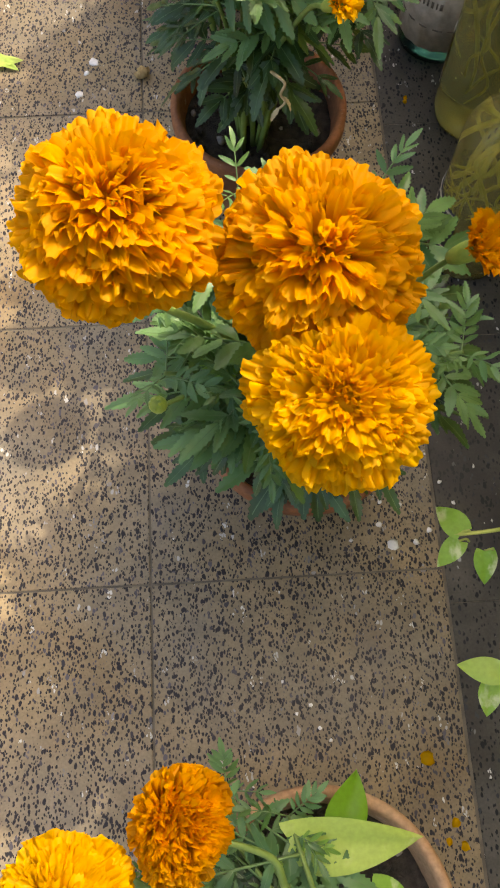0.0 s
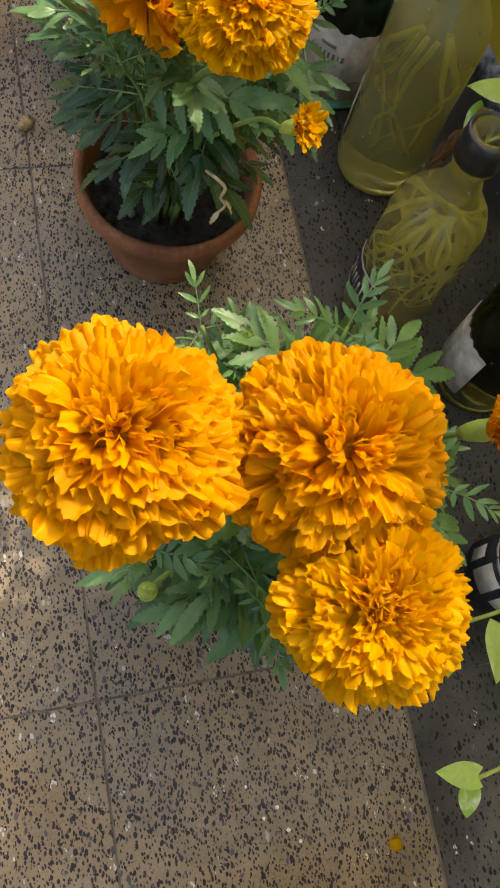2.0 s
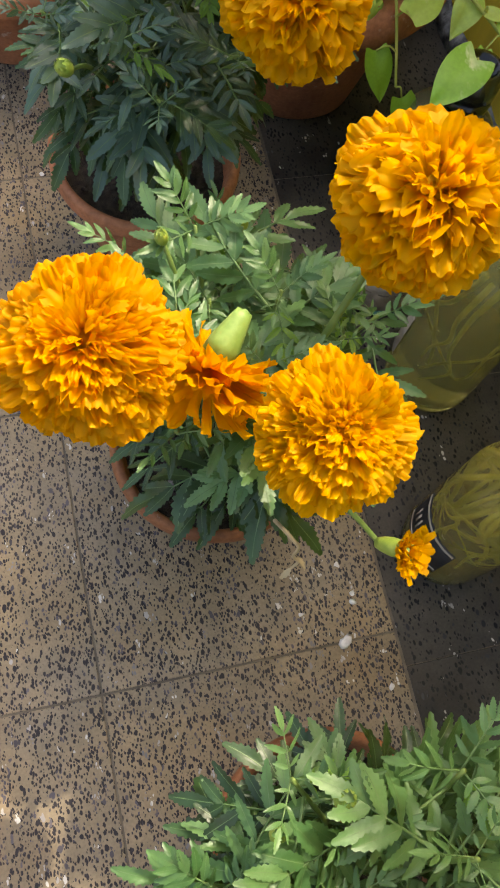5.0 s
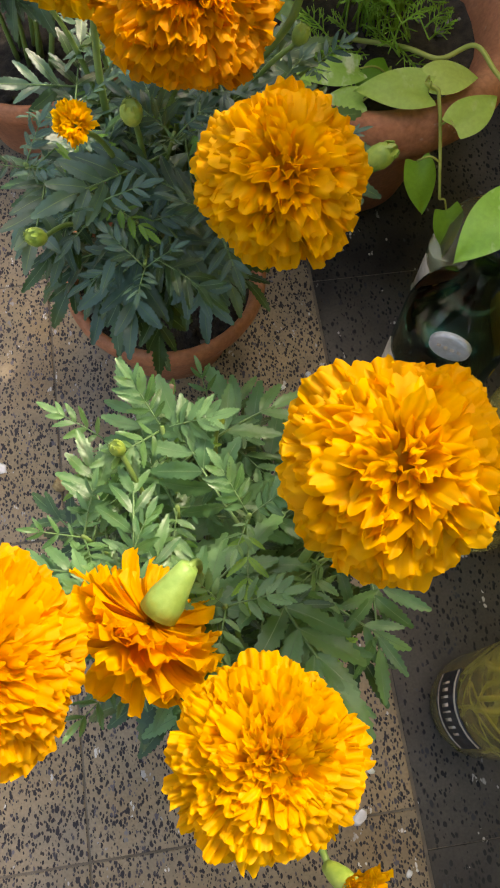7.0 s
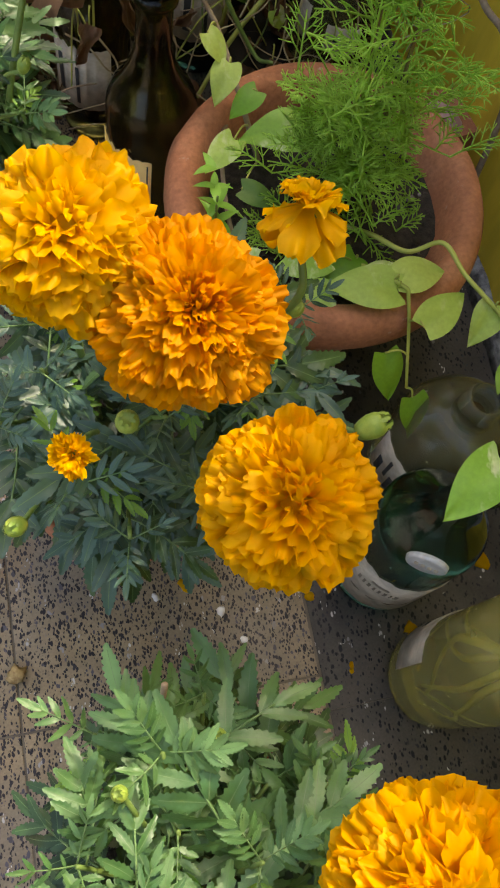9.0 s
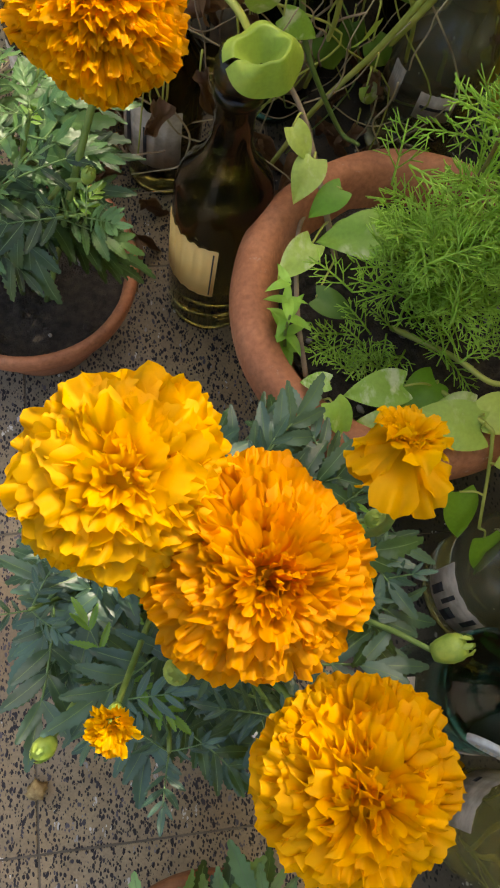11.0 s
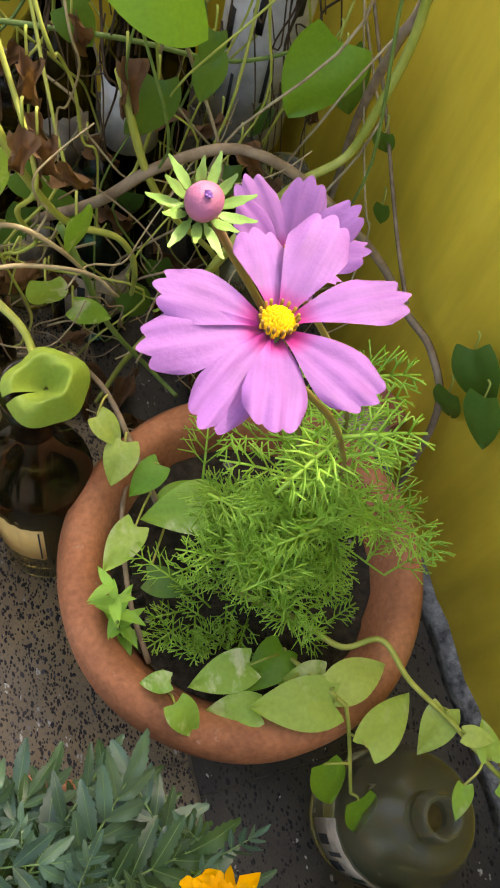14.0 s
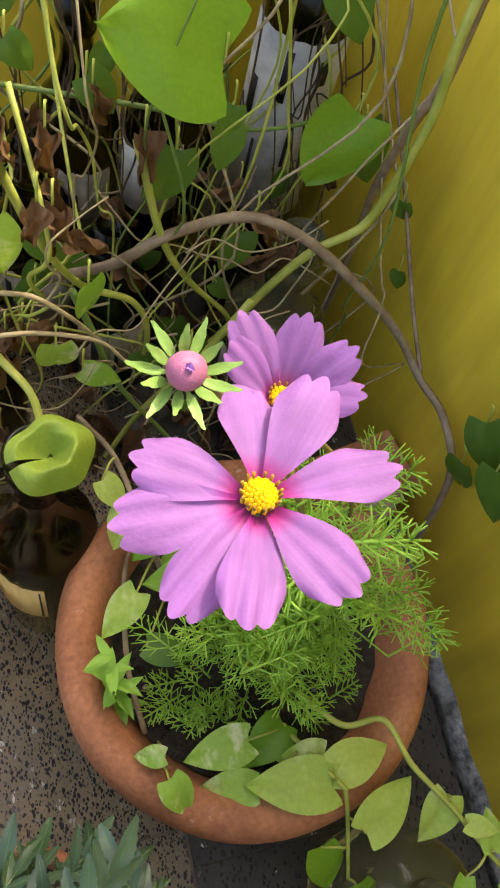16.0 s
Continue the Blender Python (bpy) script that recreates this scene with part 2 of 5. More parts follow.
M_SILVER = plain("silver_seal", (0.40, 0.42, 0.42), (0.58, 0.60, 0.60), 0.4, 0.5, 160.0)
M_CAP = plain("black_plastic", (0.012, 0.012, 0.012), (0.03, 0.03, 0.03), 0.35, 0.5, 60.0)
M_SPOT = plain("white_paint_spot", (0.55, 0.54, 0.52), (0.78, 0.77, 0.74), 0.7, 0.3, 150.0)
M_SKIRT = plain("grey_cement_skirting", (0.05, 0.05, 0.05), (0.46, 0.46, 0.44), 0.85, 0.2, 75.0, 0.7, 0.004)
M_STONE = plain("pinkish_stone", (0.34, 0.20, 0.20), (0.50, 0.33, 0.33), 0.75, 0.3, 30.0)


def clay(name, a, c, d):
    m, nt, b = material(name, 0.72, 0.3)
    vec = place_of(nt)
    base = ramp(nt, noise_of(nt, vec, 16.0, 5), [(0.3, a), (0.52, c), (0.75, d)])
    grit = ramp(nt, noise_of(nt, vec, 260.0, 3), [(0.3, 0.78), (0.7, 1.14)])
    base = blend(nt, 1.0, base, grit, "MULTIPLY")
    salt = ramp(nt, noise_of(nt, vec, 48.0, 6, 0.7), [(0.63, 0.0), (0.74, 0.8)])
    base = blend(nt, salt, base, (0.52, 0.42, 0.36))
    nt.links.new(base, b.inputs["Base Color"])
    bumped(nt, b, noise_of(nt, vec, 120.0, 4), 0.35, 0.0015)
    return m


M_CLAY = clay("terracotta", (0.25, 0.10, 0.05), (0.39, 0.155, 0.075), (0.47, 0.22, 0.12))
# pale tone puts the sunlight on the front pot into its clay
M_CLAY_PALE = clay("sunlit_terracotta", (0.32, 0.17, 0.085), (0.44, 0.26, 0.14), (0.52, 0.34, 0.21))
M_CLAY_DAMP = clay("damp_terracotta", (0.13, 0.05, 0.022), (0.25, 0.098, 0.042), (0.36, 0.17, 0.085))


def wall_paint():
    m, nt, b = material("yellow_wall_paint", 0.6, 0.35)
    vec = place_of(nt)
    base = ramp(nt, noise_of(nt, vec, 7.0, 5), [(0.3, (0.80, 0.57, 0.045)), (0.7, (0.90, 0.68, 0.07))])
    streak = ramp(nt, noise_of(nt, stretched(nt, vec, (22.0, 22.0, 3.0)), 1.0, 5), [(0.35, 0.80), (0.65, 1.05)])
    base = blend(nt, 1.0, base, streak, "MULTIPLY")
    nt.links.new(base, b.inputs["Base Color"])
    bumped(nt, b, noise_of(nt, vec, 110.0, 4), 0.25, 0.0015)
    return m


M_WALL = wall_paint()


def variegated(name, a, c, pale, amount):
    """Devil's ivy: green leaf with creamy marbling."""
    m, nt, b = material(name, 0.46, 0.4)
    vec = place_of(nt)
    info = nt.nodes.new("ShaderNodeObjectInfo")
    base = blend(nt, info.outputs["Random"], a, c)
    marb = noise_of(nt, stretched(nt, vec, (1.0, 0.5, 1.0), 0.7), 75.0, 4, 0.6)
    patch = noise_of(nt, vec, 24.0, 2)
    mask = blend(nt, 1.0, ramp(nt, marb, [(0.50, 0.0), (0.60, 1.0)]), ramp(nt, patch, [(1.0 - amount - 0.1, 0.0), (1.0 - amount + 0.05, 1.0)]), "MULTIPLY")
    col = blend(nt, mask, base, pale)
    col = blend(nt, 1.0, col, ramp(nt, noise_of(nt, vec, 300.0, 2), [(0.3, 0.9), (0.7, 1.08)]), "MULTIPLY")
    nt.links.new(col, b.inputs["Base Color"])
    bumped(nt, b, noise_of(nt, vec, 160.0, 3), 0.15, 0.0008)
    tr = nt.nodes.new("ShaderNodeBsdfTranslucent")
    nt.links.new(blend(nt, 0.5, col, (0.40, 0.60, 0.05)), tr.inputs[0])
    mix = nt.nodes.new("ShaderNodeMixShader")
    mix.inputs[0].default_value = 0.25
    nt.links.new(b.outputs[0], mix.inputs[1])
    nt.links.new(tr.outputs[0], mix.inputs[2])
    nt.links.new(mix.outputs[0], nt.nodes["Material Output"].inputs[0])
    return m


M_IVY = variegated("ivy_leaf", (0.19, 0.40, 0.04), (0.34, 0.50, 0.08), (0.62, 0.68, 0.36), 0.47)
M_IVY_PALE = variegated("pale_ivy_leaf", (0.34, 0.48, 0.08), (0.46, 0.58, 0.13), (0.66, 0.72, 0.34), 0.35)
M_IVY_MID = variegated("mid_green_ivy_leaf", (0.12, 0.30, 0.018), (0.19, 0.37, 0.03), (0.3, 0.45, 0.08), 0.1)
M_IVY_BRIGHT = variegated("bright_round_ivy_leaf", (0.15, 0.33, 0.02), (0.20, 0.38, 0.03), (0.28, 0.42, 0.05), 0.1)
M_IVY_DARK = variegated("dark_ivy_leaf", (0.055, 0.14, 0.022), (0.09, 0.20, 0.03), (0.2, 0.3, 0.08), 0.2)
M_CURL = variegated("curled_leaf_green", (0.27, 0.40, 0.05), (0.31, 0.44, 0.07), (0.36, 0.48, 0.10), 0.2)
M_HERB = leafy("bright_herb_leaf", (0.32, 0.58, 0.07), (0.18, 0.40, 0.04), rough=0.45, thin=0.28, spec=0.4)


# ---- mesh helpers ----
class Shape:
    """Verts and faces gathered into one mesh."""

    def __init__(self):
        self.v, self.f, self.slots = [], [], []

    def add(self, verts, faces, m=None, slot=0):
        k = len(self.v)
        self.v += [tuple(m @ Vector(p)) for p in verts] if m is not None else [tuple(p) for p in verts]
        self.f += [tuple(i + k for i in q) for q in faces]
        self.slots += [slot] * len(faces)
        return self

    def mesh(self, name, mat, smooth=True):
        me = bpy.data.meshes.new(name)
        me.from_pydata(self.v, [], self.f)
        for one in mat if isinstance(mat, tuple) else (mat,):
            me.materials.append(one)
        me.polygons.foreach_set("material_index", self.slots)
        if smooth:
            me.polygons.foreach_set("use_smooth", [True] * len(me.polygons))
        me.update()
        return me


def part(name, shape, mat, parent=None, label="", smooth=True, at=None):
    me = shape if isinstance(shape, bpy.types.Mesh) else shape.mesh(name, mat, smooth)
    ob = new(name, me)
    if parent is not None:
        ob.parent = parent
    if at is not None:
        ob.matrix_basis = at
    if label:
        ob["label"] = label
    return ob


def thing(name, label, category, group="", at=None, kind=""):
    ob = new(name)
    ob.empty_display_size = 0.02
    if at is not None:
        ob.matrix_basis = at
    return tagged(ob, label, category, group, kind)


def grid_faces(nu, nv):
    return [(i * nv + j, i * nv + j + 1, (i + 1) * nv + j + 1, (i + 1) * nv + j) for i in range(nu - 1) for j in range(nv - 1)]


def lathe(profile, sides=48, wobble=0.0, seed=0):
    """A turned form from (radius, height) pairs; ends on the axis are closed."""
    s = Shape()
    r = random.Random(seed)
    ph = [r.uniform(0, 6.28) for _ in range(3)]
    vs = []
    for rad, h in profile:
        for k in range(sides):
            a = 2 * math.pi * k / sides
            q = rad * (1 + wobble * (math.sin(2 * a + ph[0] + h * 9) + 0.6 * math.sin(3 * a + ph[1]) + 0.4 * math.sin(7 * a + ph[2] + h * 30)))
            vs.append((q * math.cos(a), q * math.sin(a), h))
    fs = []
    for i in range(len(profile) - 1):
        for k in range(sides):
            a, b = i * sides + k, i * sides + (k + 1) % sides
            fs.append((a, b, b + sides, a + sides))
    return s.add(vs, fs)


def smooth_line(points, steps=6):
    """A Catmull-Rom line through the points."""
    p = [Vector(q) for q in points]
    if len(p) < 3:
        return [p[0].lerp(p[-1], i / steps) for i in range(steps + 1)]
    p = [p[0] * 2 - p[1]] + p + [p[-1] * 2 - p[-2]]
    out = []
    for i in range(1, len(p) - 2):
        for k in range(steps):
            t = k / steps
            a, b, c, d = p[i - 1], p[i], p[i + 1], p[i + 2]
            out.append(0.5 * (2 * b + (c - a) * t + (2 * a - 5 * b + 4 * c - d) * t * t + (3 * b - a - 3 * c + d) * t ** 3))
    out.append(p[-2])
    return out


def tube(shape, line, r0, r1=None, sides=6):
    r1 = r0 if r1 is None else r1
    n = len(line)
    vs = []
    side = Vector((0.31, 0.7, 0.2))
    for i, q in enumerate(line):
        d = (line[min(i + 1, n - 1)] - line[max(i - 1, 0)])
        d = d.normalized() if d.length > 1e-9 else Vector((0, 0, 1))
        u = side - d * side.dot(d)
        if u.length < 1e-4:
            u = d.orthogonal()
        u.normalize()
        side = u
        w = d.cross(u)
        rad = r0 + (r1 - r0) * i / max(1, n - 1)
        for k in range(sides):
            a = 2 * math.pi * k / sides
            vs.append(q + (u * math.cos(a) + w * math.sin(a)) * rad)
    fs = [(i * sides + k, i * sides + (k + 1) % sides, (i + 1) * sides + (k + 1) % sides, (i + 1) * sides + k) for i in range(n - 1) for k in range(sides)]
    fs.append(tuple(range(sides))[::-1])
    fs.append(tuple((n - 1) * sides + k for k in range(sides)))
    return shape.add(vs, fs)


def facing(origin, way, up=(0, 0, 1), size=1.0):
    """The pose of a leaf that grows along way, with its upper side towards up."""
    x = Vector(way).normalized()
    u = Vector(up)
    z = u - x * u.dot(x)
    if z.length < 1e-3:
        z = x.orthogonal()
    z.normalize()
    y = z.cross(x)
    m = Matrix((x, y, z)).transposed().to_4x4()
    return Matrix.Translation(origin) @ m @ Matrix.Scale(size, 4)


def blob(shape, centre, rx, ry, rz, seed, rough=0.25, rings=5, sides=8):
    r = random.Random(seed)
    vs, fs = [], []
    for i in range(rings + 1):
        t = math.pi * i / rings
        for k in range(sides):
            a = 2 * math.pi * k / sides
            q = 1 + rough * r.uniform(-1, 1) * math.sin(t)
            vs.append((centre[0] + rx * q * math.sin(t) * math.cos(a), centre[1] + ry * q * math.sin(t) * math.sin(a), centre[2] + rz * math.cos(t)))
    for i in range(rings):
        for k in range(sides):
            fs.append((i * sides + k, (i + 1) * sides + k, (i + 1) * sides + (k + 1) % sides, i * sides + (k + 1) % sides))
    return shape.add(vs, fs)


# ---- large structure ----
TILE, JOINT = 0.254, 0.0018
X_EDGE, Y_JOINT = 0.1965, 0.137
WALL_X, WALL_TOP, BACK_Y = 0.455, 0.92, 1.66


def box(shape, lo, hi):
    (a, b, c), (d, e, f) = lo, hi
    return shape.add([(a, b, c), (d, b, c), (d, e, c), (a, e, c), (a, b, f), (d, b, f), (d, e, f), (a, e, f)],
                     [(3, 2, 1, 0), (4, 5, 6, 7), (0, 1, 5, 4), (1, 2, 6, 5), (2, 3, 7, 6), (3, 0, 4, 7)])


g = Shape()
box(g, (-400, -400, -0.35), (400, 400, -0.0125))
ground = tagged(part("ground", g, M_CEMENT, smooth=False), "grey cement screed of the open terrace", "ground", kind="structure")

g = Shape()
box(g, (-1.40, -1.20, -0.0125), (WALL_X, BACK_Y, -0.0009))
floor_base = tagged(part("floor", g, M_GROUT, smooth=False), "worn terrazzo tile floor with dark joints", "floor", kind="structure")

g = Shape()
box(g, (WALL_X, -1.6, -0.0125), (WALL_X + 0.12, BACK_Y + 0.12, WALL_TOP))
wall_east = tagged(part("wall_east", g, M_WALL, smooth=False), "low parapet wall painted mustard yellow", "wall", kind="structure")
g = Shape()
box(g, (-1.5, BACK_Y, -0.0125), (WALL_X, BACK_Y + 0.12, 0.58))
wall_north = tagged(part("wall_north", g, M_WALL, smooth=False), "yellow painted parapet behind the creepers", "wall", kind="structure")

# skirting: a rough grey cement band with a rounded top
g = Shape()
n = 90
vs = []
for i in range(n + 1):
    y = -1.2 + 2.33 * i / n
    w = 0.0035 * math.sin(i * 2.3) + 0.002 * math.sin(i * 5.1)
    for dx, z in ((0.0, -0.002), (-0.010 + w * 0.3, -0.002), (-0.009 + w * 0.3, 0.018 + w), (-0.003, 0.027 + w), (0.0, 0.028 + w)):
        vs.append((WALL_X - 0.0005 + dx, y, z))
g.add(vs, grid_faces(n + 1, 5))
tagged(part("skirting", g, M_SKIRT), "rough grey cement skirting along the wall", "skirting", kind="structure")


def tile_mesh(name, mat, w, d):
    s = Shape()
    bev, top, low = 0.0005, 0.0, -0.010
    vs, fs = [], []
    for inset, z in ((0.0, low), (0.0, top - bev), (bev, top)):
        for sx, sy in ((-1, -1), (1, -1), (1, 1), (-1, 1)):
            vs.append((sx * (w / 2 - inset), sy * (d / 2 - inset), z))
    for r in range(2):
        for k in range(4):
            fs.append((r * 4 + k, r * 4 + (k + 1) % 4, (r + 1) * 4 + (k + 1) % 4, (r + 1) * 4 + k))
    fs.append((8, 9, 10, 11))
    return s.add(vs, fs).mesh(name, mat, False)


# ---- flowers, leaves and stems ----
GOLDEN = math.pi * (3 - math.sqrt(5))


def petal(length, width, bend, ruffle, rnd, nu=7, nv=11):
    """A frilled petal along +x with its upper side to +z: narrow claw, and a wide crimped tip that bends back by that angle."""
    ph = [rnd.uniform(0, 6.28) for _ in range(3)]
    lobes = rnd.uniform(1.3, 2.3)
    lean, cup = rnd.uniform(-0.12, 0.12), rnd.uniform(-0.10, 0.16)
    spine, x, z = [], 0.0, 0.0
    for i in range(nu):
        u = (i / (nu - 1)) ** 0.75
        if i:
            k = max(0.0, (u - 0.45) / 0.55)
            ang = bend * k * k * (3 - 2 * k) + 0.12 * math.sin(3 * u + ph[1])
            x += (u - last) * length * math.cos(ang)
            z -= (u - last) * length * math.sin(ang)
        last = u
        spine.append((u, x, z))
    vs = []
    for u, x, z in spine:
        half = width * 0.5 * (0.22 + 0.78 * min(1.0, u * 1.25) ** 1.2)
        for j in range(nv):
            v = 2 * j / (nv - 1) - 1
            wave = math.sin(lobes * 3.14 * v + ph[0])
            back = width * u ** 3 * (0.10 * v * v + 0.22 * v ** 6 + 0.055 * (1 - wave) + 0.018 * math.sin(11 * v + ph[2]) + lean * v)
            lift = width * u * u * cup * (v * v - 0.35)
            lift += ruffle * width * u ** 3 * (0.13 * wave + 0.08 * math.sin(5.2 * v + ph[1]) + 0.060 * u * u * math.sin(9.5 * v + ph[2]))
            vs.append((x - back * math.cos(bend * u ** 3), half * v * (1 - 0.10 * u ** 6), z + lift + back * math.sin(bend * u ** 3)))
    return vs, grid_faces(nu, nv)


def bloom_shape(dia, seed, count=520, flat=0.80, ruffle=1.0, spread=2.05, shaggy=0.0, hollow=0.0, broad=1.0, bend=0.75, eye=0.45):
    """A double marigold head facing +z, its centre at the origin: overlapping frilled petals, small and upright in the middle."""
    rnd = random.Random(seed)
    s = Shape()
    rad = dia / 2
    ph = [rnd.uniform(0, 6.28) for _ in range(4)]
    for i in range(count):
        f = (i + 0.5) / count
        th = spread * f ** 0.57
        az = i * GOLDEN + rnd.uniform(-0.30, 0.30)
        th = abs(th + rnd.uniform(-0.09, 0.09))
        d = Vector((math.sin(th) * math.cos(az), math.sin(th) * math.sin(az), math.cos(th)))
        w = Vector((-math.sin(az), math.cos(az), 0))
        lump = 0.035 * math.sin(3 * az + 2.6 * th + ph[0]) + 0.03 * math.sin(5 * az - 3.1 * th + ph[1])
        reach = rad * (1.0 + lump - (1 - flat) * max(0.0, math.cos(th)) - 0.08 * max(0, -math.cos(th)) - hollow * max(0, 1 - th / 0.55))
        reach *= rnd.uniform(0.90, 1.04) + shaggy * rnd.uniform(-0.14, 0.08)
        big = min(1.0, eye + th / 1.3)
        length = reach * (0.62 + 0.12 * min(1, th / 1.4))
        width = dia * (0.012 + 0.112 * big) * rnd.uniform(0.78, 1.25) * broad
        nrm = d.cross(w)
        if nrm.z < 0:
            nrm = -nrm
        tilt = rnd.gauss(0, 0.30 + 0.2 * shaggy)
        up = nrm * math.cos(tilt) + w * math.sin(tilt)
        curl = bend * (0.25 + 0.75 * min(1.0, th / 0.6)) * (1.0 - 0.60 * min(1.0, max(0.0, th - 0.9) / 0.7)) + rnd.gauss(0, 0.24)
        vs, fs = petal(length, width, curl, ruffle * rnd.uniform(0.7, 1.6), rnd)
        s.add(vs, fs, facing(d * (reach - length), d, up))
    blob(s, (0, 0, -0.02 * dia), rad * 0.62, rad * 0.62, rad * 0.50, seed, 0.1, 6, 12)
    return s


def single_bloom_shape(dia, seed, rows=((8, 1.10, -0.85), (8, 1.02, -0.55), (7, 0.85, -0.20), (7, 0.55, 0.35)), broad=0.36, tuft=120):
    """An opening marigold: a loose skirt of broad wavy petals round a tuft of florets."""
    rnd = random.Random(seed)
    s = Shape()
    for count, reach, rise in rows:
        for i in range(count):
            az = 2 * math.pi * (i + rnd.uniform(-0.4, 0.4)) / count
            lift = rise + rnd.gauss(0, 0.20)
            d = Vector((math.cos(az) * math.cos(lift), math.sin(az) * math.cos(lift), math.sin(lift)))
            w = Vector((-math.sin(az), math.cos(az), 0))
            up = d.cross(w)
            up = up if up.z > 0 else -up
            up = up + w * rnd.gauss(0, 0.25 if tuft else 0.6)
            vs, fs = petal(dia * 0.47 * reach * rnd.uniform(0.82, 1.14), dia * broad * (0.45 + reach / 2) * rnd.uniform(0.8, 1.2), 0.45 + rnd.gauss(0, 0.2), 1.0, rnd, 8, 13)
            s.add(vs, fs, facing(d * dia * 0.04, d, up))
    for i in range(tuft):
        f = math.sqrt(i / tuft)
        a = i * GOLDEN
        d = Vector((0.9 * f * math.cos(a), 0.9 * f * math.sin(a), 1)).normalized()
        base = Vector((dia * 0.13 * f * math.cos(a), dia * 0.13 * f * math.sin(a), 0.0))
        vs, fs = petal(dia * rnd.uniform(0.10, 0.19), dia * 0.055, 0.5, 1.3, rnd, 5, 5)
        s.add(vs, fs, facing(base, d, Vector((-math.cos(a), -math.sin(a), 0.4))))
    return s


def leaflet(s, length, width, m, rnd, teeth=8, droop=0.18, rib=False, jag=0.70, blunt=0.72):
    """A saw-toothed oblong leaflet, folded a little along its midrib."""
    n = teeth * 2 + 1
    vs, fs = [], []
    ph, bent = rnd.uniform(0, 6), rnd.uniform(-0.10, 0.10)
    for i in range(n):
        u = i / (n - 1)
        body = math.sin(math.pi * min(1.0, u ** 0.86)) ** blunt
        tooth = 1.0 if i % 2 else jag
        h = width * 0.5 * body * tooth + 0.0002
        z = -droop * length * u * u + 0.012 * length * math.sin(7 * u + ph)
        x = length * u
        y0 = bent * length * u * u
        push = 0.55 * length / n * (i % 2)
        for v in (-1.0, -0.5, 0.0, 0.5, 1.0):
            side = 0.16 * (math.sin(9 * u + ph) if v < 0 else math.cos(8 * u + ph))
            vs.append((x + push * v * v, y0 + h * v, z + h * (0.62 * abs(v) - (0.42 - side) * v * v)))
    for i in range(n - 1):
        a = i * 5
        fs += [(a + k, a + k + 1, a + k + 6, a + k + 5) for k in range(4)]
    s.add(vs, fs, m)
    if rib:
        w = width * 0.022
        line = [Vector(vs[i * 5 + 2]) + Vector((0, 0, 0.00035)) for i in range(0, n - 2, 2)]
        rv = [p + Vector((0, sg * w, 0)) for p in line for sg in (-1, 1)]
        s.add(rv, [(2 * i, 2 * i + 1, 2 * i + 3, 2 * i + 2) for i in range(len(line) - 1)], m, 1)


def pinnate_mesh(name, mat, length, seed, pairs=5, broad=1.0, jag=0.74):
    """A marigold leaf along +x: rachis with toothed leaflets in pairs and one at the tip."""
    rnd = random.Random(seed)
    s = Shape()
    bend = rnd.uniform(0.05, 0.34)
    sway = rnd.uniform(-0.12, 0.12)

    def at(u):
        return Vector((length * u, sway * length * u * u, -bend * length * u * u))
    q = Shape()
    tube(q, [at(k / 7) for k in range(8)], 0.0010, 0.0005, 4)
    s.add(q.v, q.f, None, 1)
    for k in range(pairs):
        f = k / max(1, pairs - 1)
        u = 0.24 + 0.62 * f
        size = length * (0.26 + 0.20 * math.sin(math.pi * (0.12 + 0.70 * f))) * rnd.uniform(0.88, 1.12)
        for side in (-1, 1):
            ang = math.radians(58 - 24 * f + rnd.uniform(-9, 9))
            way = Vector((math.cos(ang), side * math.sin(ang), rnd.uniform(-0.10, 0.22) - 0.3 * u * bend / 0.2))
            leaflet(s, size, size * rnd.uniform(0.26, 0.35) * broad, facing(at(u), way, (rnd.uniform(-0.4, 0.4), side * rnd.uniform(-0.70, 0.40), 1)), rnd, 8, rnd.uniform(-0.05, 0.35), True, jag)
    leaflet(s, length * 0.46, length * 0.140 * broad, facing(at(0.96), (1, sway * 2, -bend * 1.4), (0, 0, 1)), rnd, 8, 0.15, True, jag)
    return s.mesh(name, (mat, M_RIB))


LEAVES = {}
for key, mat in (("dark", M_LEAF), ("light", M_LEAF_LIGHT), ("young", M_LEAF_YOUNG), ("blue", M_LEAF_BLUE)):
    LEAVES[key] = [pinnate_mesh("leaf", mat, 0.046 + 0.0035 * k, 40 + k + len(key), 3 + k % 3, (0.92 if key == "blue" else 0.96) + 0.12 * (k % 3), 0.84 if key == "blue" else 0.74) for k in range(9)]


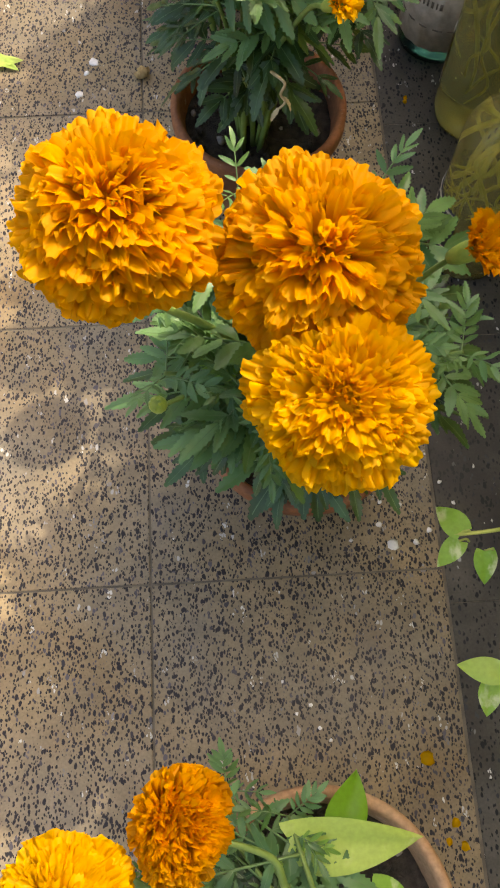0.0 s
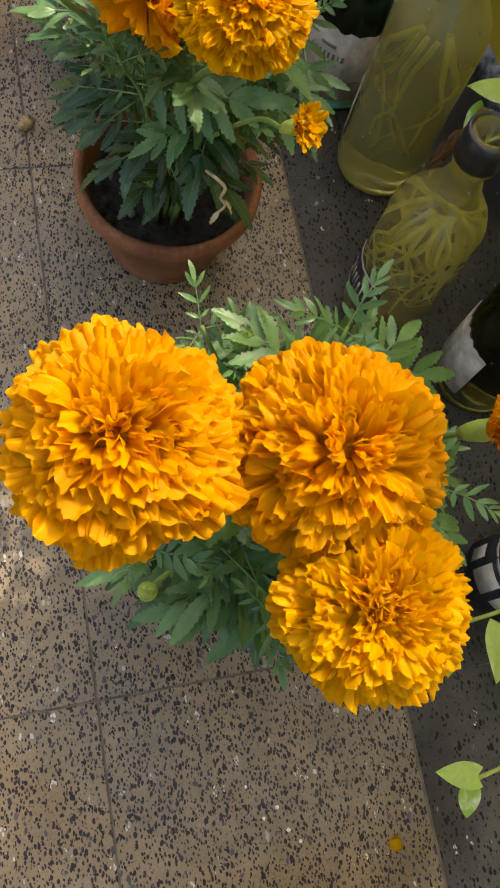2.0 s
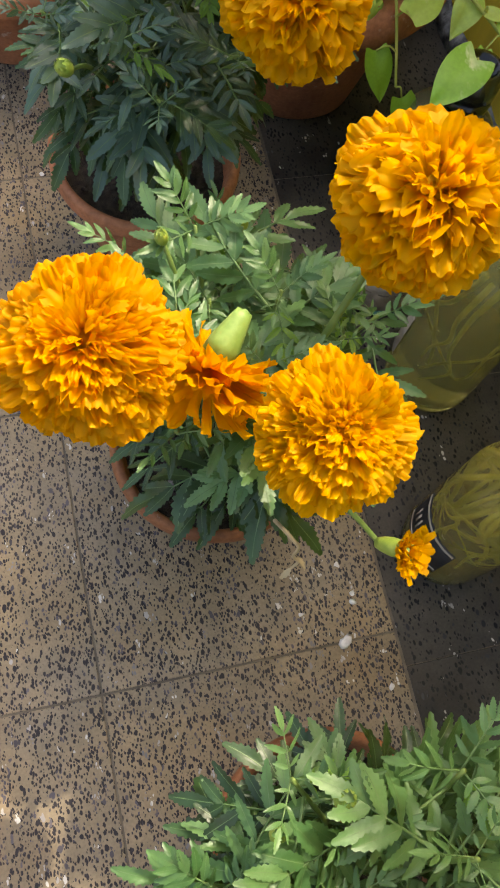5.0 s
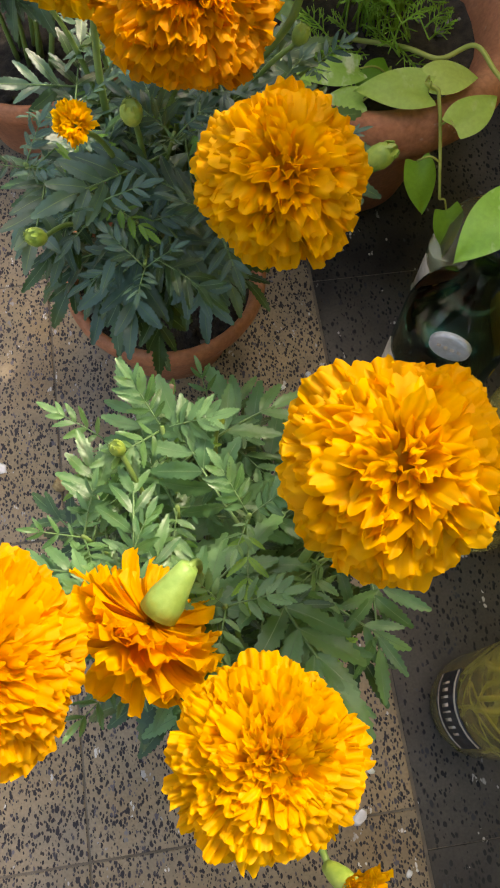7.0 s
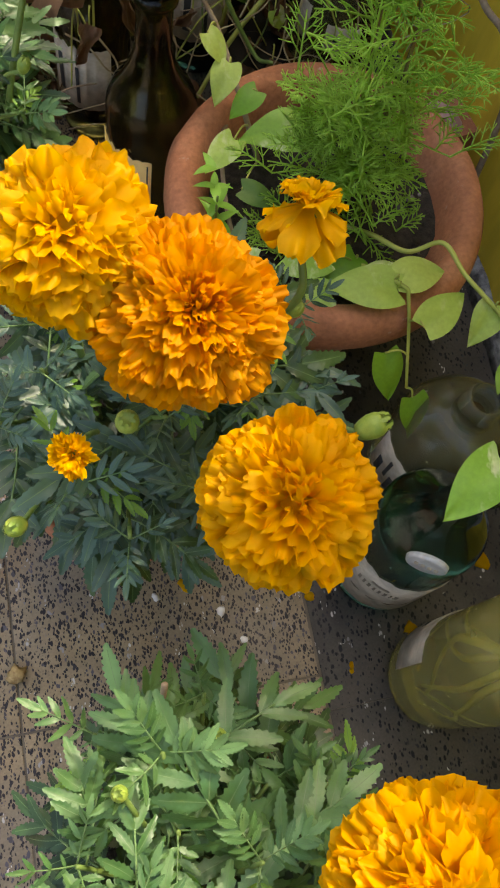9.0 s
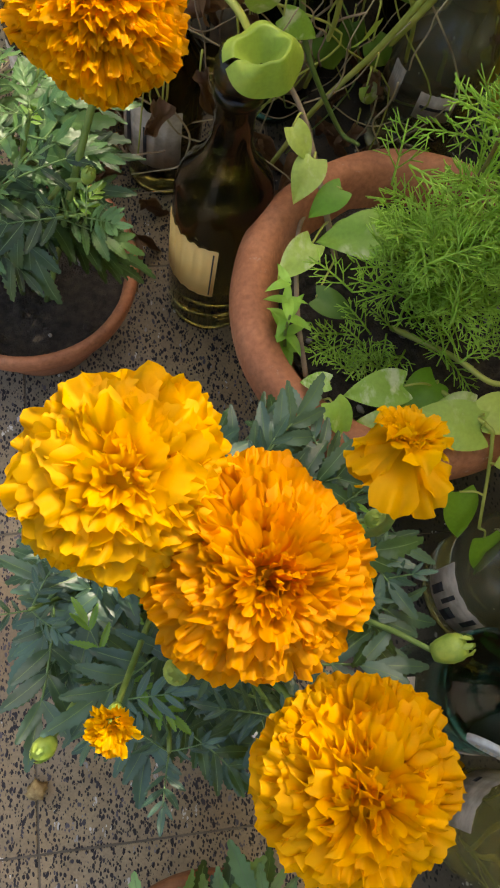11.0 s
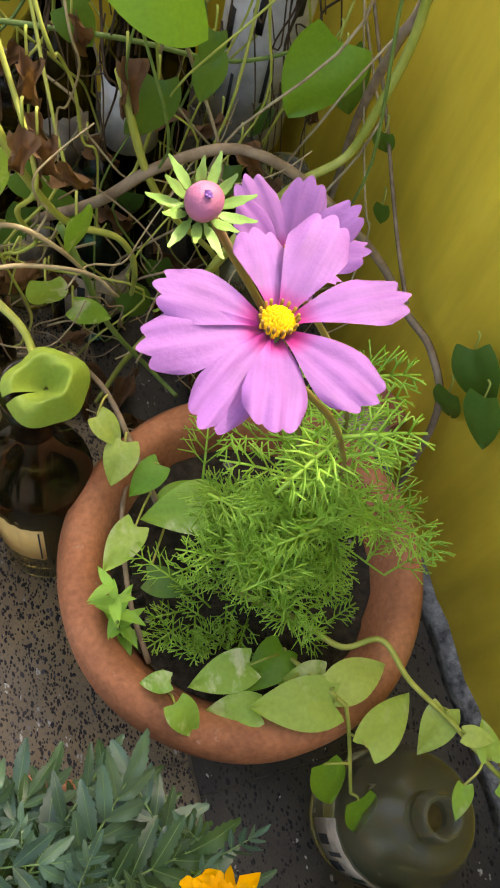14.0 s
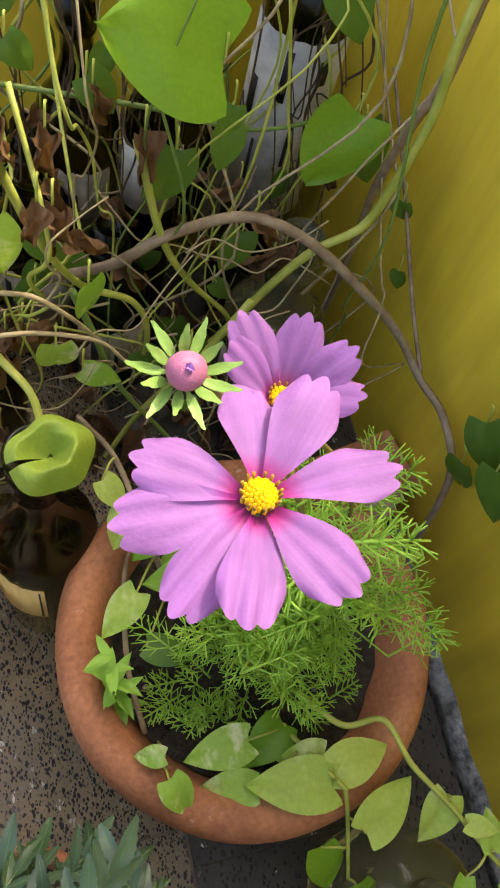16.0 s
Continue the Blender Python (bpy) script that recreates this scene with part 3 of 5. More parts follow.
def bud_into(plant, at, size, tip=None, way=(0, 0, 1)):
    s = Shape()
    prof = [(0.0, -0.62), (0.30, -0.60), (0.42, -0.35), (0.50, 0.0), (0.47, 0.30), (0.36, 0.50), (0.30, 0.52), (0.18, 0.44), (0.0, 0.42)]
    wide = 0.62 if tip else 1.0
    q = lathe([(a * size * wide, b * size) for a, b in prof], 12)
    m = facing(at, Vector(way).orthogonal(), way)
    s.add(q.v, q.f, m)
    for k in range(7):
        a = k * 6.283 / 7
        leaflet(s, size * 0.42, size * 0.2, m @ facing((0.40 * size * math.cos(a), 0.40 * size * math.sin(a), 0.42 * size), (-0.3 * math.cos(a), -0.3 * math.sin(a), 1), (math.cos(a), math.sin(a), 0)), random, 3)
    b = part("bud", s, M_BUD, plant, "closed green flower bud")
    if tip:
        t = Shape()
        rnd = random.Random(int(size * 1e5))
        for i in range(70):
            a, f = i * GOLDEN, math.sqrt(i / 70)
            d = Vector((0.75 * f * math.cos(a), 0.75 * f * math.sin(a), 1)).normalized()
            vs, fs = petal(size * rnd.uniform(0.6, 1.1), size * 0.34, 0.4, 1.8, rnd, 5, 6)
            t.add(vs, fs, m @ facing(Vector((0.25 * size * f * math.cos(a), 0.25 * size * f * math.sin(a), 0.25 * size)), d, (-math.cos(a), -math.sin(a), 0.3)))
        part("petal_tuft", t, tip, b, "ragged opening orange petals")
    return b


def marigold(label, base, blooms, buds, leaves, seed, look_of="dark", zone=(0.0, 0.0, 0.1, 0.1), top=0.33, low=0.17, bright=0.3):
    """A potted marigold: stems from the soil to each head, toothed leaves on side shoots."""
    rnd = random.Random(seed)
    base = Vector(base)
    plant = thing("marigold_plant", label, "flower plant", "potted marigolds", Matrix.Translation(base))
    for at, dia, way, mat, kind in blooms:
        dia *= 1.09
        at = (at[0], at[1], at[2] + 0.006)
        p, n = Vector(at) - base, Vector(way).normalized()
        foot = Vector((rnd.uniform(-0.018, 0.018), rnd.uniform(-0.018, 0.018), -0.01))
        neck = p - n * dia * 0.42
        mid = foot.lerp(neck, 0.55) + Vector((rnd.uniform(-0.012, 0.012), rnd.uniform(-0.012, 0.012), 0.03))
        s = Shape()
        under = neck - (n * 0.03 if kind != "back" else Vector((-0.004, -0.004, 0.022)))
        tube(s, smooth_line([foot, mid, under, neck]), 0.0027, 0.0019, 8)
        part("stem", s, M_STEM, plant)
        m = facing(p, n.orthogonal(), n) @ Matrix.Rotation(rnd.uniform(0, 6.28), 4, "Z")
        if kind == "double":
            shape = bloom_shape(dia, seed * 7 + int(dia * 9000), 600, 0.80, 1.0, 2.1, 0.0, 0.0, 1.00, 0.62)
        elif kind == "shaggy":
            shape = bloom_shape(dia, seed * 7 + 3, 520, 0.74, 1.1, 2.0, 0.40, 0.20, 0.92, 0.40)
        elif kind == "ball":
            shape = bloom_shape(dia, seed * 7 + 5 + int(dia * 9000), 720, 0.86, 1.15, 2.15, 0.0, 0.0, 0.92, 0.68)
        elif kind == "open":
            shape = bloom_shape(dia, seed * 7 + 2, 270, 0.80, 1.0, 2.1, 0.10, 0.10, 1.75, 0.78, 0.35)
        elif kind == "broad":
            shape = bloom_shape(dia, seed * 7 + 6 + int(dia * 9000), 400, 0.86, 1.1, 2.15, 0.05, 0.0, 1.30, 0.75)
        elif kind == "back":
            shape = single_bloom_shape(dia, seed + 9, ((26, 0.86, -0.12), (28, 0.96, 0.06), (26, 1.0, 0.25), (22, 1.0, 0.5), (16, 0.95, 0.85)), 0.185, 0)
        else:
            shape = single_bloom_shape(dia, seed)
        head = part("flower_head", shape, mat, plant, "", at=m)
        cup = ((0.0, -0.46), (0.035, -0.46), (0.08, -0.36), (0.115, -0.20), (0.13, -0.08), (0.0, -0.06))
        if kind == "back":
            cup = ((0.0, -0.43), (0.056, -0.43), (0.070, -0.38), (0.092, -0.28), (0.116, -0.18), (0.120, -0.08), (0.0, -0.05))
        c = lathe([(a * dia, b * dia) for a, b in cup], 14, 0.02, seed)
        part("calyx", c, M_CALYX, head, "pale green calyx")
    for at, size, tip, way in buds:
        p = Vector(at) - base
        s = Shape()
        foot = Vector((p.x * 0.35, p.y * 0.35, max(0.03, p.z * 0.55)))
        tube(s, smooth_line([foot, foot.lerp(p, 0.6) + Vector((0, 0, 0.012)), p - Vector(way).normalized() * size * 0.5]), 0.0019, 0.0014, 6)
        part("stem", s, M_STEM, plant)
        bud_into(plant, p, size, tip, way)
    cx, cy, rx, ry = zone
    mid = Vector((cx, cy, 0)) - Vector((base.x, base.y, 0))
    shoots = max(7, leaves // 7)
    per = leaves // shoots + 1
    for k in range(shoots):
        az = k * GOLDEN + rnd.uniform(-0.3, 0.3)
        out = 0.80 * math.sqrt((k + 0.4) / shoots)
        hi = low + (top - low) * rnd.uniform(0.55, 1.0) * (1.0 - 0.30 * out ** 2)
        end = Vector((mid.x + rx * out * math.cos(az), mid.y + ry * out * math.sin(az), hi - base.z))
        foot = Vector((0.012 * math.cos(az), 0.012 * math.sin(az), 0.0))
        line = smooth_line([foot, foot.lerp(end, 0.5) + Vector((-0.1 * end.x, -0.1 * end.y, 0.035)), end], 8)
        s = Shape()
        tube(s, line, 0.0024, 0.0012, 6)
        part("shoot", s, M_STEM, plant)
        for j in range(3):                              # a small tuft closes the shoot
            a = az + 2.1 * j + rnd.uniform(-0.4, 0.4)
            part("leaf", LEAVES["blue" if look_of == "blue" else "light"][rnd.randrange(3)], None, plant, at=facing(end - Vector((0, 0, 0.004)), (math.cos(a), math.sin(a), rnd.uniform(0.5, 1.1)), (rnd.uniform(-0.4, 0.4), rnd.uniform(-0.4, 0.4), 1), rnd.uniform(0.42, 0.66)))
        for j in range(per):
            f = 0.42 + 0.58 * (j + rnd.uniform(0.2, 1.0)) / per
            q = line[min(len(line) - 1, int(f * (len(line) - 1)))]
            size = rnd.uniform(0.78, 1.18) * (0.86 if f > 0.9 else 1)
            # lower leaves keep the shaded tone, upper ones take the sunlit tone more often
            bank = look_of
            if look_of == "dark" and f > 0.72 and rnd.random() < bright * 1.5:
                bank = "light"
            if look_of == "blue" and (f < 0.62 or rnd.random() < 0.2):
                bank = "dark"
            if f > 0.86 and rnd.random() < 0.30:
                bank, size = "young", size * 0.55
            pick = rnd.randrange(9)
            for turn in range(7):                       # keep the leaf inside the plant's own spread
                a = az + (j * 2.4 if f >= 0.8 else 0.0) + rnd.uniform(-0.6, 0.6) * (1 + turn)
                tip = q + Vector((math.cos(a), math.sin(a), 0)) * (0.046 + 0.0035 * pick) * 1.40 * size - mid
                if (tip.x / rx) ** 2 + (tip.y / ry) ** 2 < 1.12:
                    break
            else:
                continue
            lift = rnd.uniform(-0.10, 0.55) if f > 0.75 else rnd.uniform(-0.4, 0.3)
            way = Vector((math.cos(a), math.sin(a), lift))
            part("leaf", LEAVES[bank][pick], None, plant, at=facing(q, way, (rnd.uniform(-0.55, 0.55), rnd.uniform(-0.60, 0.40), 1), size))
    return plant


def clay_pot(label, centre, r, h, mat, seed, lip=0.007, band=0.020, soil=0.022, pebbles=16, taper=0.66, wobble=0.004):
    """A hand-thrown flowerpot with a rolled rim, filled with soil."""
    pot = thing("flower_pot", label, "flower pot", "terracotta flower pots", pose(centre[0], centre[1], 0))
    rb = r * taper
    out = [(0.0, 0.0), (rb * 0.96, 0.0), (rb, 0.004), (rb + (r - lip * 0.9 - rb) * 0.55, h * 0.5), (r - lip * 0.9, h - band - 0.003), (r - lip * 0.2, h - band), (r, h - band * 0.75), (r, h - lip * 0.55), (r - lip * 0.25, h - lip * 0.1), (r - lip * 0.6, h), (r - lip * 1.0, h - lip * 0.15), (r - lip * 1.3, h - lip * 0.9), (r - lip * 1.6, h - band), (rb * 0.9, 0.02), (0.0, 0.018)]
    part("body", lathe(out, 96, wobble, seed), mat, pot)
    rnd = random.Random(seed)
    s = Shape()
    n, sides = 9, 30
    rs = r - lip * 1.5
    vs, fs = [(0, 0, h - soil + 0.004)], []
    for i in range(1, n + 1):
        for k in range(sides):
            a = 2 * math.pi * k / sides
            q = rs * i / n
            vs.append((q * math.cos(a), q * math.sin(a), h - soil + rnd.uniform(-0.003, 0.004) - 0.003 * (i / n) ** 2))
    fs += [(0, 1 + k, 1 + (k + 1) % sides) for k in range(sides)]
    for i in range(n - 1):
        for k in range(sides):
            a, b = 1 + i * sides + k, 1 + i * sides + (k + 1) % sides
            fs.append((a, a + sides, b + sides, b))
    s.add(vs, fs)
    part("soil", s, M_SOIL, pot, "dark damp soil")
    for k in range(pebbles):
        a, q = rnd.uniform(0, 6.28), rs * math.sqrt(rnd.random()) * 0.93
        t = Shape()
        z = rnd.uniform(0.0015, 0.0045)
        blob(t, (0, 0, 0), z * 1.3, z, z * 0.8, k + seed, 0.25)
        part("soil_lump", t, rnd.choice((M_SOIL, M_SOIL, M_PEBBLE)), pot, at=pose(q * math.cos(a), q * math.sin(a), h - soil + 0.003, 0, 0, rnd.uniform(0, 180)))
    return pot


def heart_leaf_mesh(name, mat, length, width, seed, fold=0.22, droop=0.35, cup=0.0, crumple=0.0, full=False):
    """A heart-shaped climbing leaf along +x from the end of its stalk."""
    rnd = random.Random(seed)
    nu, nv = 12, 9
    vs = []
    skew = rnd.uniform(-0.06, 0.06)
    for i in range(nu):
        u = i / (nu - 1)
        half = width * 0.5 * (math.sin(math.pi * (0.16 + 0.84 * u) ** 0.78)) ** 0.9 if u < 1 else 0.0
        if full:
            half = width * 0.5 * max(0.0, math.sin(math.pi * (0.12 + 0.88 * u) ** 0.66)) ** 0.72
        for j in range(nv):
            v = 2 * j / (nv - 1) - 1
            x = length * (u - 0.05 * (1 - u) ** 3 * (1 - math.cos(v * 3.14)) * 0.9)
            y = half * v + skew * length * u * u
            z = 1.5 * fold * half * (abs(v) - 0.55 * v * v) - droop * length * u * u + cup * width * v * v + 0.03 * width * math.sin(6 * u + 3 * v + seed)
            if crumple:
                y *= 1 - crumple * (0.5 + 0.5 * math.sin(7 * u + seed)) * abs(v)
                x *= 1 - 0.25 * crumple * math.sin(5 * v + 3 * u + seed)
                z += crumple * width * (0.20 * math.sin(9 * u + 5 * v + seed) + 0.16 * math.sin(7 * v - 6 * u) + 0.05 * math.sin(17 * u - 13 * v))
            vs.append((x, y, z))
    s = Shape().add(vs, grid_faces(nu, nv))
    return s.mesh(name, mat)


IVY = {}
for key, mat in (("ivy", M_IVY), ("pale", M_IVY_PALE), ("dark", M_IVY_DARK), ("mid", M_IVY_MID), ("dry", M_DRY)):
    dry = key == "dry"
    IVY[key] = [heart_leaf_mesh("leaf", mat, 0.045, 0.029 + 0.003 * k, 11 + k, 0.5 if dry else 0.16 + 0.05 * k, (0.9 if dry else 0.22) + 0.12 * k, 0.5 if dry else 0.0, (0.75 + 0.1 * k) if dry else 0.0) for k in range(3)]
IVY["long"] = [heart_leaf_mesh("leaf", M_IVY_PALE, 0.045, 0.019, 52, 0.3, 0.10)]
IVY["round"] = [heart_leaf_mesh("leaf", M_IVY_BRIGHT, 0.045, 0.043, 61, 0.10, 0.12, full=True)]
HERB = [heart_leaf_mesh("leaf", M_HERB, 0.03, 0.013, 31 + k, 0.2, 0.3) for k in range(2)]


def ivy_leaf(parent, at, way, up, length, key="ivy", k=0, stalk=None):
    """One leaf on its stalk; way points from its base to its tip."""
    if stalk is not None:
        s = Shape()
        a, b = Vector(stalk), Vector(at)
        tube(s, smooth_line([a, a.lerp(b, 0.5) + Vector((0, 0, 0.006)), b], 5), 0.0010, 0.0008, 5)
        part("leaf_stalk", s, M_VINE, parent)
    return part("leaf", IVY[key][k % len(IVY[key])], None, parent, at=facing(at, way, up, 0.84 * length / 0.045))


# ---- potted marigolds, from the front to the back ----
UP, SOUTH = Vector((0, 0, 1)), Vector((0, -0.55, 0.83))
POT_H = 0.106
clay_pot("small terracotta pot with sunlit-toned rim and dark soil", (0.062, -0.112), 0.088, POT_H, M_CLAY_PALE, 1)
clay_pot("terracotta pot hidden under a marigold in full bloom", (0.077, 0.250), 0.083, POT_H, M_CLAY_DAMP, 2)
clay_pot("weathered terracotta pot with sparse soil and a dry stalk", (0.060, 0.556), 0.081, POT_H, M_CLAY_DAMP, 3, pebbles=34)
clay_pot("terracotta pot under a marigold with golden heads", (0.055, 0.835), 0.085, POT_H, M_CLAY, 4)
clay_pot("terracotta pot with bare soil beside the brown bottle", (-0.041, 1.103), 0.092, POT_H, M_CLAY, 5)

marigold("young marigold with two orange heads in a terracotta pot", (0.055, -0.112, 0.085),
         [((-0.020, -0.032, 0.215), 0.061, (-0.75, 0.35, 0.35), M_PETAL_DEEP, "ball"),
          ((-0.082, -0.068, 0.212), 0.071, (-0.15, -0.2, 1), M_PETAL_GOLD, "ball")],
         [], 14, 11, "dark", (0.020, -0.070, 0.075, 0.065), 0.150, 0.11, 0.9)

marigold("marigold with three large double orange heads above dark foliage", (0.077, 0.250, 0.086),
         [((-0.027, 0.223, 0.402), 0.088, (-0.12, 0.02, 1), M_PETAL, "double"),
          ((0.061, 0.213, 0.377), 0.091, (0.0, -0.30, 1), M_PETAL, "ball"),
          ((0.067, 0.149, 0.366), 0.080, (0.02, -0.35, 1), M_PETAL_GOLD, "shaggy")],
         [((0.098, 0.240, 0.372), 0.012, None, (0.2, 0.1, 1)), ((0.131, 0.216, 0.378), 0.017, M_PETAL_DEEP, (0.6, -0.25, 0.9)),
          ((0.050, 0.305, 0.306), 0.011, None, (0, 0.1, 1)), ((-0.020, 0.180, 0.300), 0.010, None, (-0.2, -0.3, 1)), ((0.020, 0.295, 0.285), 0.009, None, (0, 0.2, 1))],
         112, 12, "dark", (0.064, 0.242, 0.134, 0.106), 0.335, 0.18, 0.66)

marigold("marigold with ragged orange heads, one turned sideways", (0.053, 0.536, 0.086),
         [((-0.030, 0.499, 0.391), 0.073, (-0.12, -0.18, 1), M_PETAL, "ball"),
          ((0.067, 0.452, 0.376), 0.068, (0.12, -0.28, 1), M_PETAL_GOLD, "shaggy"),
          ((0.028, 0.512, 0.330), 0.067, (-0.50, -0.50, -0.36), M_PETAL, "back"),
          ((0.128, 0.546, 0.399), 0.082, (0.02, -0.20, 1), M_PETAL_GOLD, "broad")],
         [((0.090, 0.406, 0.345), 0.0145, M_PETAL_GOLD, (0.55, -0.55, 0.8)), ((0.020, 0.600, 0.318), 0.008, None, (-0.2, 0.1, 1)),
          ((0.070, 0.615, 0.300), 0.009, None, (0, 0, 1))],
         105, 13, "dark", (0.064, 0.556, 0.112, 0.118), 0.330, 0.19, 0.60)

marigold("marigold with golden and orange heads above blue-green leaves", (0.055, 0.835, 0.086),
         [((0.080, 0.793, 0.394), 0.084, (0.05, -0.30, 1), M_PETAL_DEEP, "double"),
          ((0.115, 0.710, 0.360), 0.082, (0.05, -0.35, 1), M_PETAL_GOLD, "broad"),
          ((0.031, 0.831, 0.407), 0.081, (-0.02, -0.28, 1), M_PETAL_YELLOW, "open"),
          ((0.143, 0.838, 0.408), 0.052, (0.10, 0.52, 0.85), M_PETAL_YELLOW, "single")],
         [((0.021, 0.746, 0.372), 0.0125, M_PETAL_GOLD, (-0.1, -0.5, 0.9)), ((0.047, 0.761, 0.362), 0.012, None, (0, -0.2, 1)),
          ((-0.014, 0.735, 0.304), 0.011, None, (-0.4, -0.4, 0.8)), ((0.183, 0.759, 0.312), 0.015, None, (0.8, 0.1, 0.5)), ((0.145, 0.820, 0.345), 0.010, None, (0.2, -0.2, 1)),
          ((0.005, 0.870, 0.345), 0.011, None, (-0.1, 0.3, 1))],
         126, 14, "blue", (0.076, 0.808, 0.124, 0.120), 0.335, 0.18)

marigold("marigold with one big orange head beside the brown bottle", (-0.045, 1.095, 0.086),
         [((0.034, 1.072, 0.386), 0.084, (0.1, -0.10, 1), M_PETAL, "ball")],
         [((0.020, 1.050, 0.290), 0.009, None, (0.3, 0, 1))],
         52, 15, "dark", (-0.030, 1.100, 0.098, 0.095), 0.300, 0.18, 0.45)

# cut stalk and dry shoot on the second plant
s = Shape()
tube(s, smooth_line([(0.040, 0.600, 0.20), (0.046, 0.632, 0.25), (0.049, 0.645, 0.284)]), 0.0015, 0.0019, 8)
stub = tagged(part("cut_stalk", s, M_BARK), "pruned marigold stalk with a pale hollow end", "stem")
s = Shape()
tube(s, smooth_line([(0.060, 0.450, 0.250), (0.066, 0.436, 0.257), (0.068, 0.430, 0.258), (0.065, 0.427, 0.253), (0.068, 0.424, 0.249), (0.064, 0.422, 0.245)], 4), 0.0013, 0.0009, 5)
for a, b in (((0.067, 0.426, 0.252), (0.072, 0.422, 0.250)), ((0.064, 0.422, 0.246), (0.059, 0.418, 0.243))):
    leaflet(s, 0.010, 0.004, facing(a, Vector(b) - Vector(a), (0.3, 0.2, 1)), random.Random(4), 4, 0.6)
tagged(part("dry_stalk", s, M_ROOT), "withered curled shoot hanging below the marigold leaves", "stem")

# pale ivy leaves standing in the front pot
front_ivy = thing("ivy_cutting", "young climbing ivy with pale waxy leaves in a pot", "plant", at=pose(0.085, -0.090, 0.086))
ivy_leaf(front_ivy, (-0.044, 0.036, 0.060), (1.0, -0.10, 0.0), (0, -0.25, 1), 0.100, "long", 0, (-0.02, 0.0, 0.0))
ivy_leaf(front_ivy, (-0.012, 0.040, 0.050), (0.45, 0.75, 0.1), (0.2, -0.3, 1), 0.044, "mid", 2, (0.0, 0.0, 0.0))
ivy_leaf(front_ivy, (0.004, 0.004, 0.046), (0.8, -0.55, -0.1), (0, 0, 1), 0.046, "ivy", 2, (0.0, 0.0, 0.0))
ivy_leaf(front_ivy, (0.000, -0.012, 0.040), (0.3, -0.9, 0.0), (0, 0, 1), 0.042, "ivy", 0, (0.0, 0.0, 0.0))

# ---- bottles along the wall ----
BOTTLES = "old bottles along the wall"


def paper_label(parent, profile_r, z0, z1, az0, az1, mat, bars=(), name="label", label="", ink=None):
    """A curved paper label just proud of the glass, with bars of print on it."""
    s = Shape()
    n = 22
    vs = []
    for i in range(n + 1):
        a = math.radians(az0 + (az1 - az0) * i / n)
        torn = (0.0016 * math.sin(i * 1.9) + 0.001 * math.sin(i * 4.7)) * min(1.0, (z1 - z0) / 0.07) ** 2 * (0.35 if mat is M_WHITE else 1.0)
        for r, z in ((profile_r + 0.0004, z0 - torn * 0.4), (profile_r + 0.0012, z0 - torn * 0.4), (profile_r + 0.0012, z1 + torn), (profile_r + 0.0004, z1 + torn)):
            vs.append((r * math.cos(a), r * math.sin(a), z))
    s.add(vs, grid_faces(n + 1, 4))
    lab = part(name, s, mat, parent, label)
    for b0, b1, c0, c1 in bars:
        t = Shape()
        vs = []
        for i in range(7):
            a = math.radians(az0 + (az1 - az0) * (b0 + (b1 - b0) * i / 6))
            for r, z in ((profile_r + 0.0010, z0 + (z1 - z0) * c0), (profile_r + 0.0018, z0 + (z1 - z0) * c0), (profile_r + 0.0018, z0 + (z1 - z0) * c1), (profile_r + 0.0010, z0 + (z1 - z0) * c1)):
                vs.append((r * math.cos(a), r * math.sin(a), z))
        t.add(vs, grid_faces(7, 4))
        part("print", t, ink or (M_INK if mat is not M_INK else M_PAPER), lab)
    return lab


def bottle(label, at, r, h, neck, mat, shoulder=0.55, seed=0, lean=0.0, name="glass_bottle", dome=False):
    """A turned bottle with a punted base, shoulder, neck and ringed mouth, closed inside."""
    ob = thing(name, label, "bottle", BOTTLES, pose(at[0], at[1], 0.0, lean, 0, seed * 37))
    hs = h * shoulder
    prof = [(0.0, 0.006), (r * 0.55, 0.003), (r * 0.86, 0.0), (r * 0.97, 0.004), (r, 0.012), (r, hs * 0.5), (r, hs), (r * 0.96, hs + 0.009), (r * 0.85, hs + 0.019),
            (r * 0.64, hs + 0.031), (neck * 1.28, hs + 0.045), (neck, hs + 0.062), (neck * 0.96, h - 0.022), (neck * 1.22, h - 0.020), (neck * 1.22, h - 0.010), (neck * 1.08, h - 0.008),
            (neck * 1.06, h), (neck * 0.80, h), (neck * 0.74, h - 0.03), (0.0, h - 0.032)]
    if dome:                                            # a broad round shoulder and a short neck
        arc = [(neck * 1.1 + (r - neck * 1.1) * math.cos(a), hs + (h - 0.028 - hs) * math.sin(a)) for a in (0.25, 0.5, 0.75, 1.0, 1.25, 1.45)]
        prof = prof[:7] + arc + [(neck, h - 0.024)] + prof[13:]
    part("glass", lathe(prof, 44, 0.0015, seed), mat, ob)
    part("neck_band", lathe([(neck * 1.00, h - 0.034), (neck * 1.20, h - 0.033), (neck * 1.24, h - 0.028), (neck * 1.18, h - 0.024), (neck * 1.00, h - 0.023)], 28), mat, ob)
    return ob


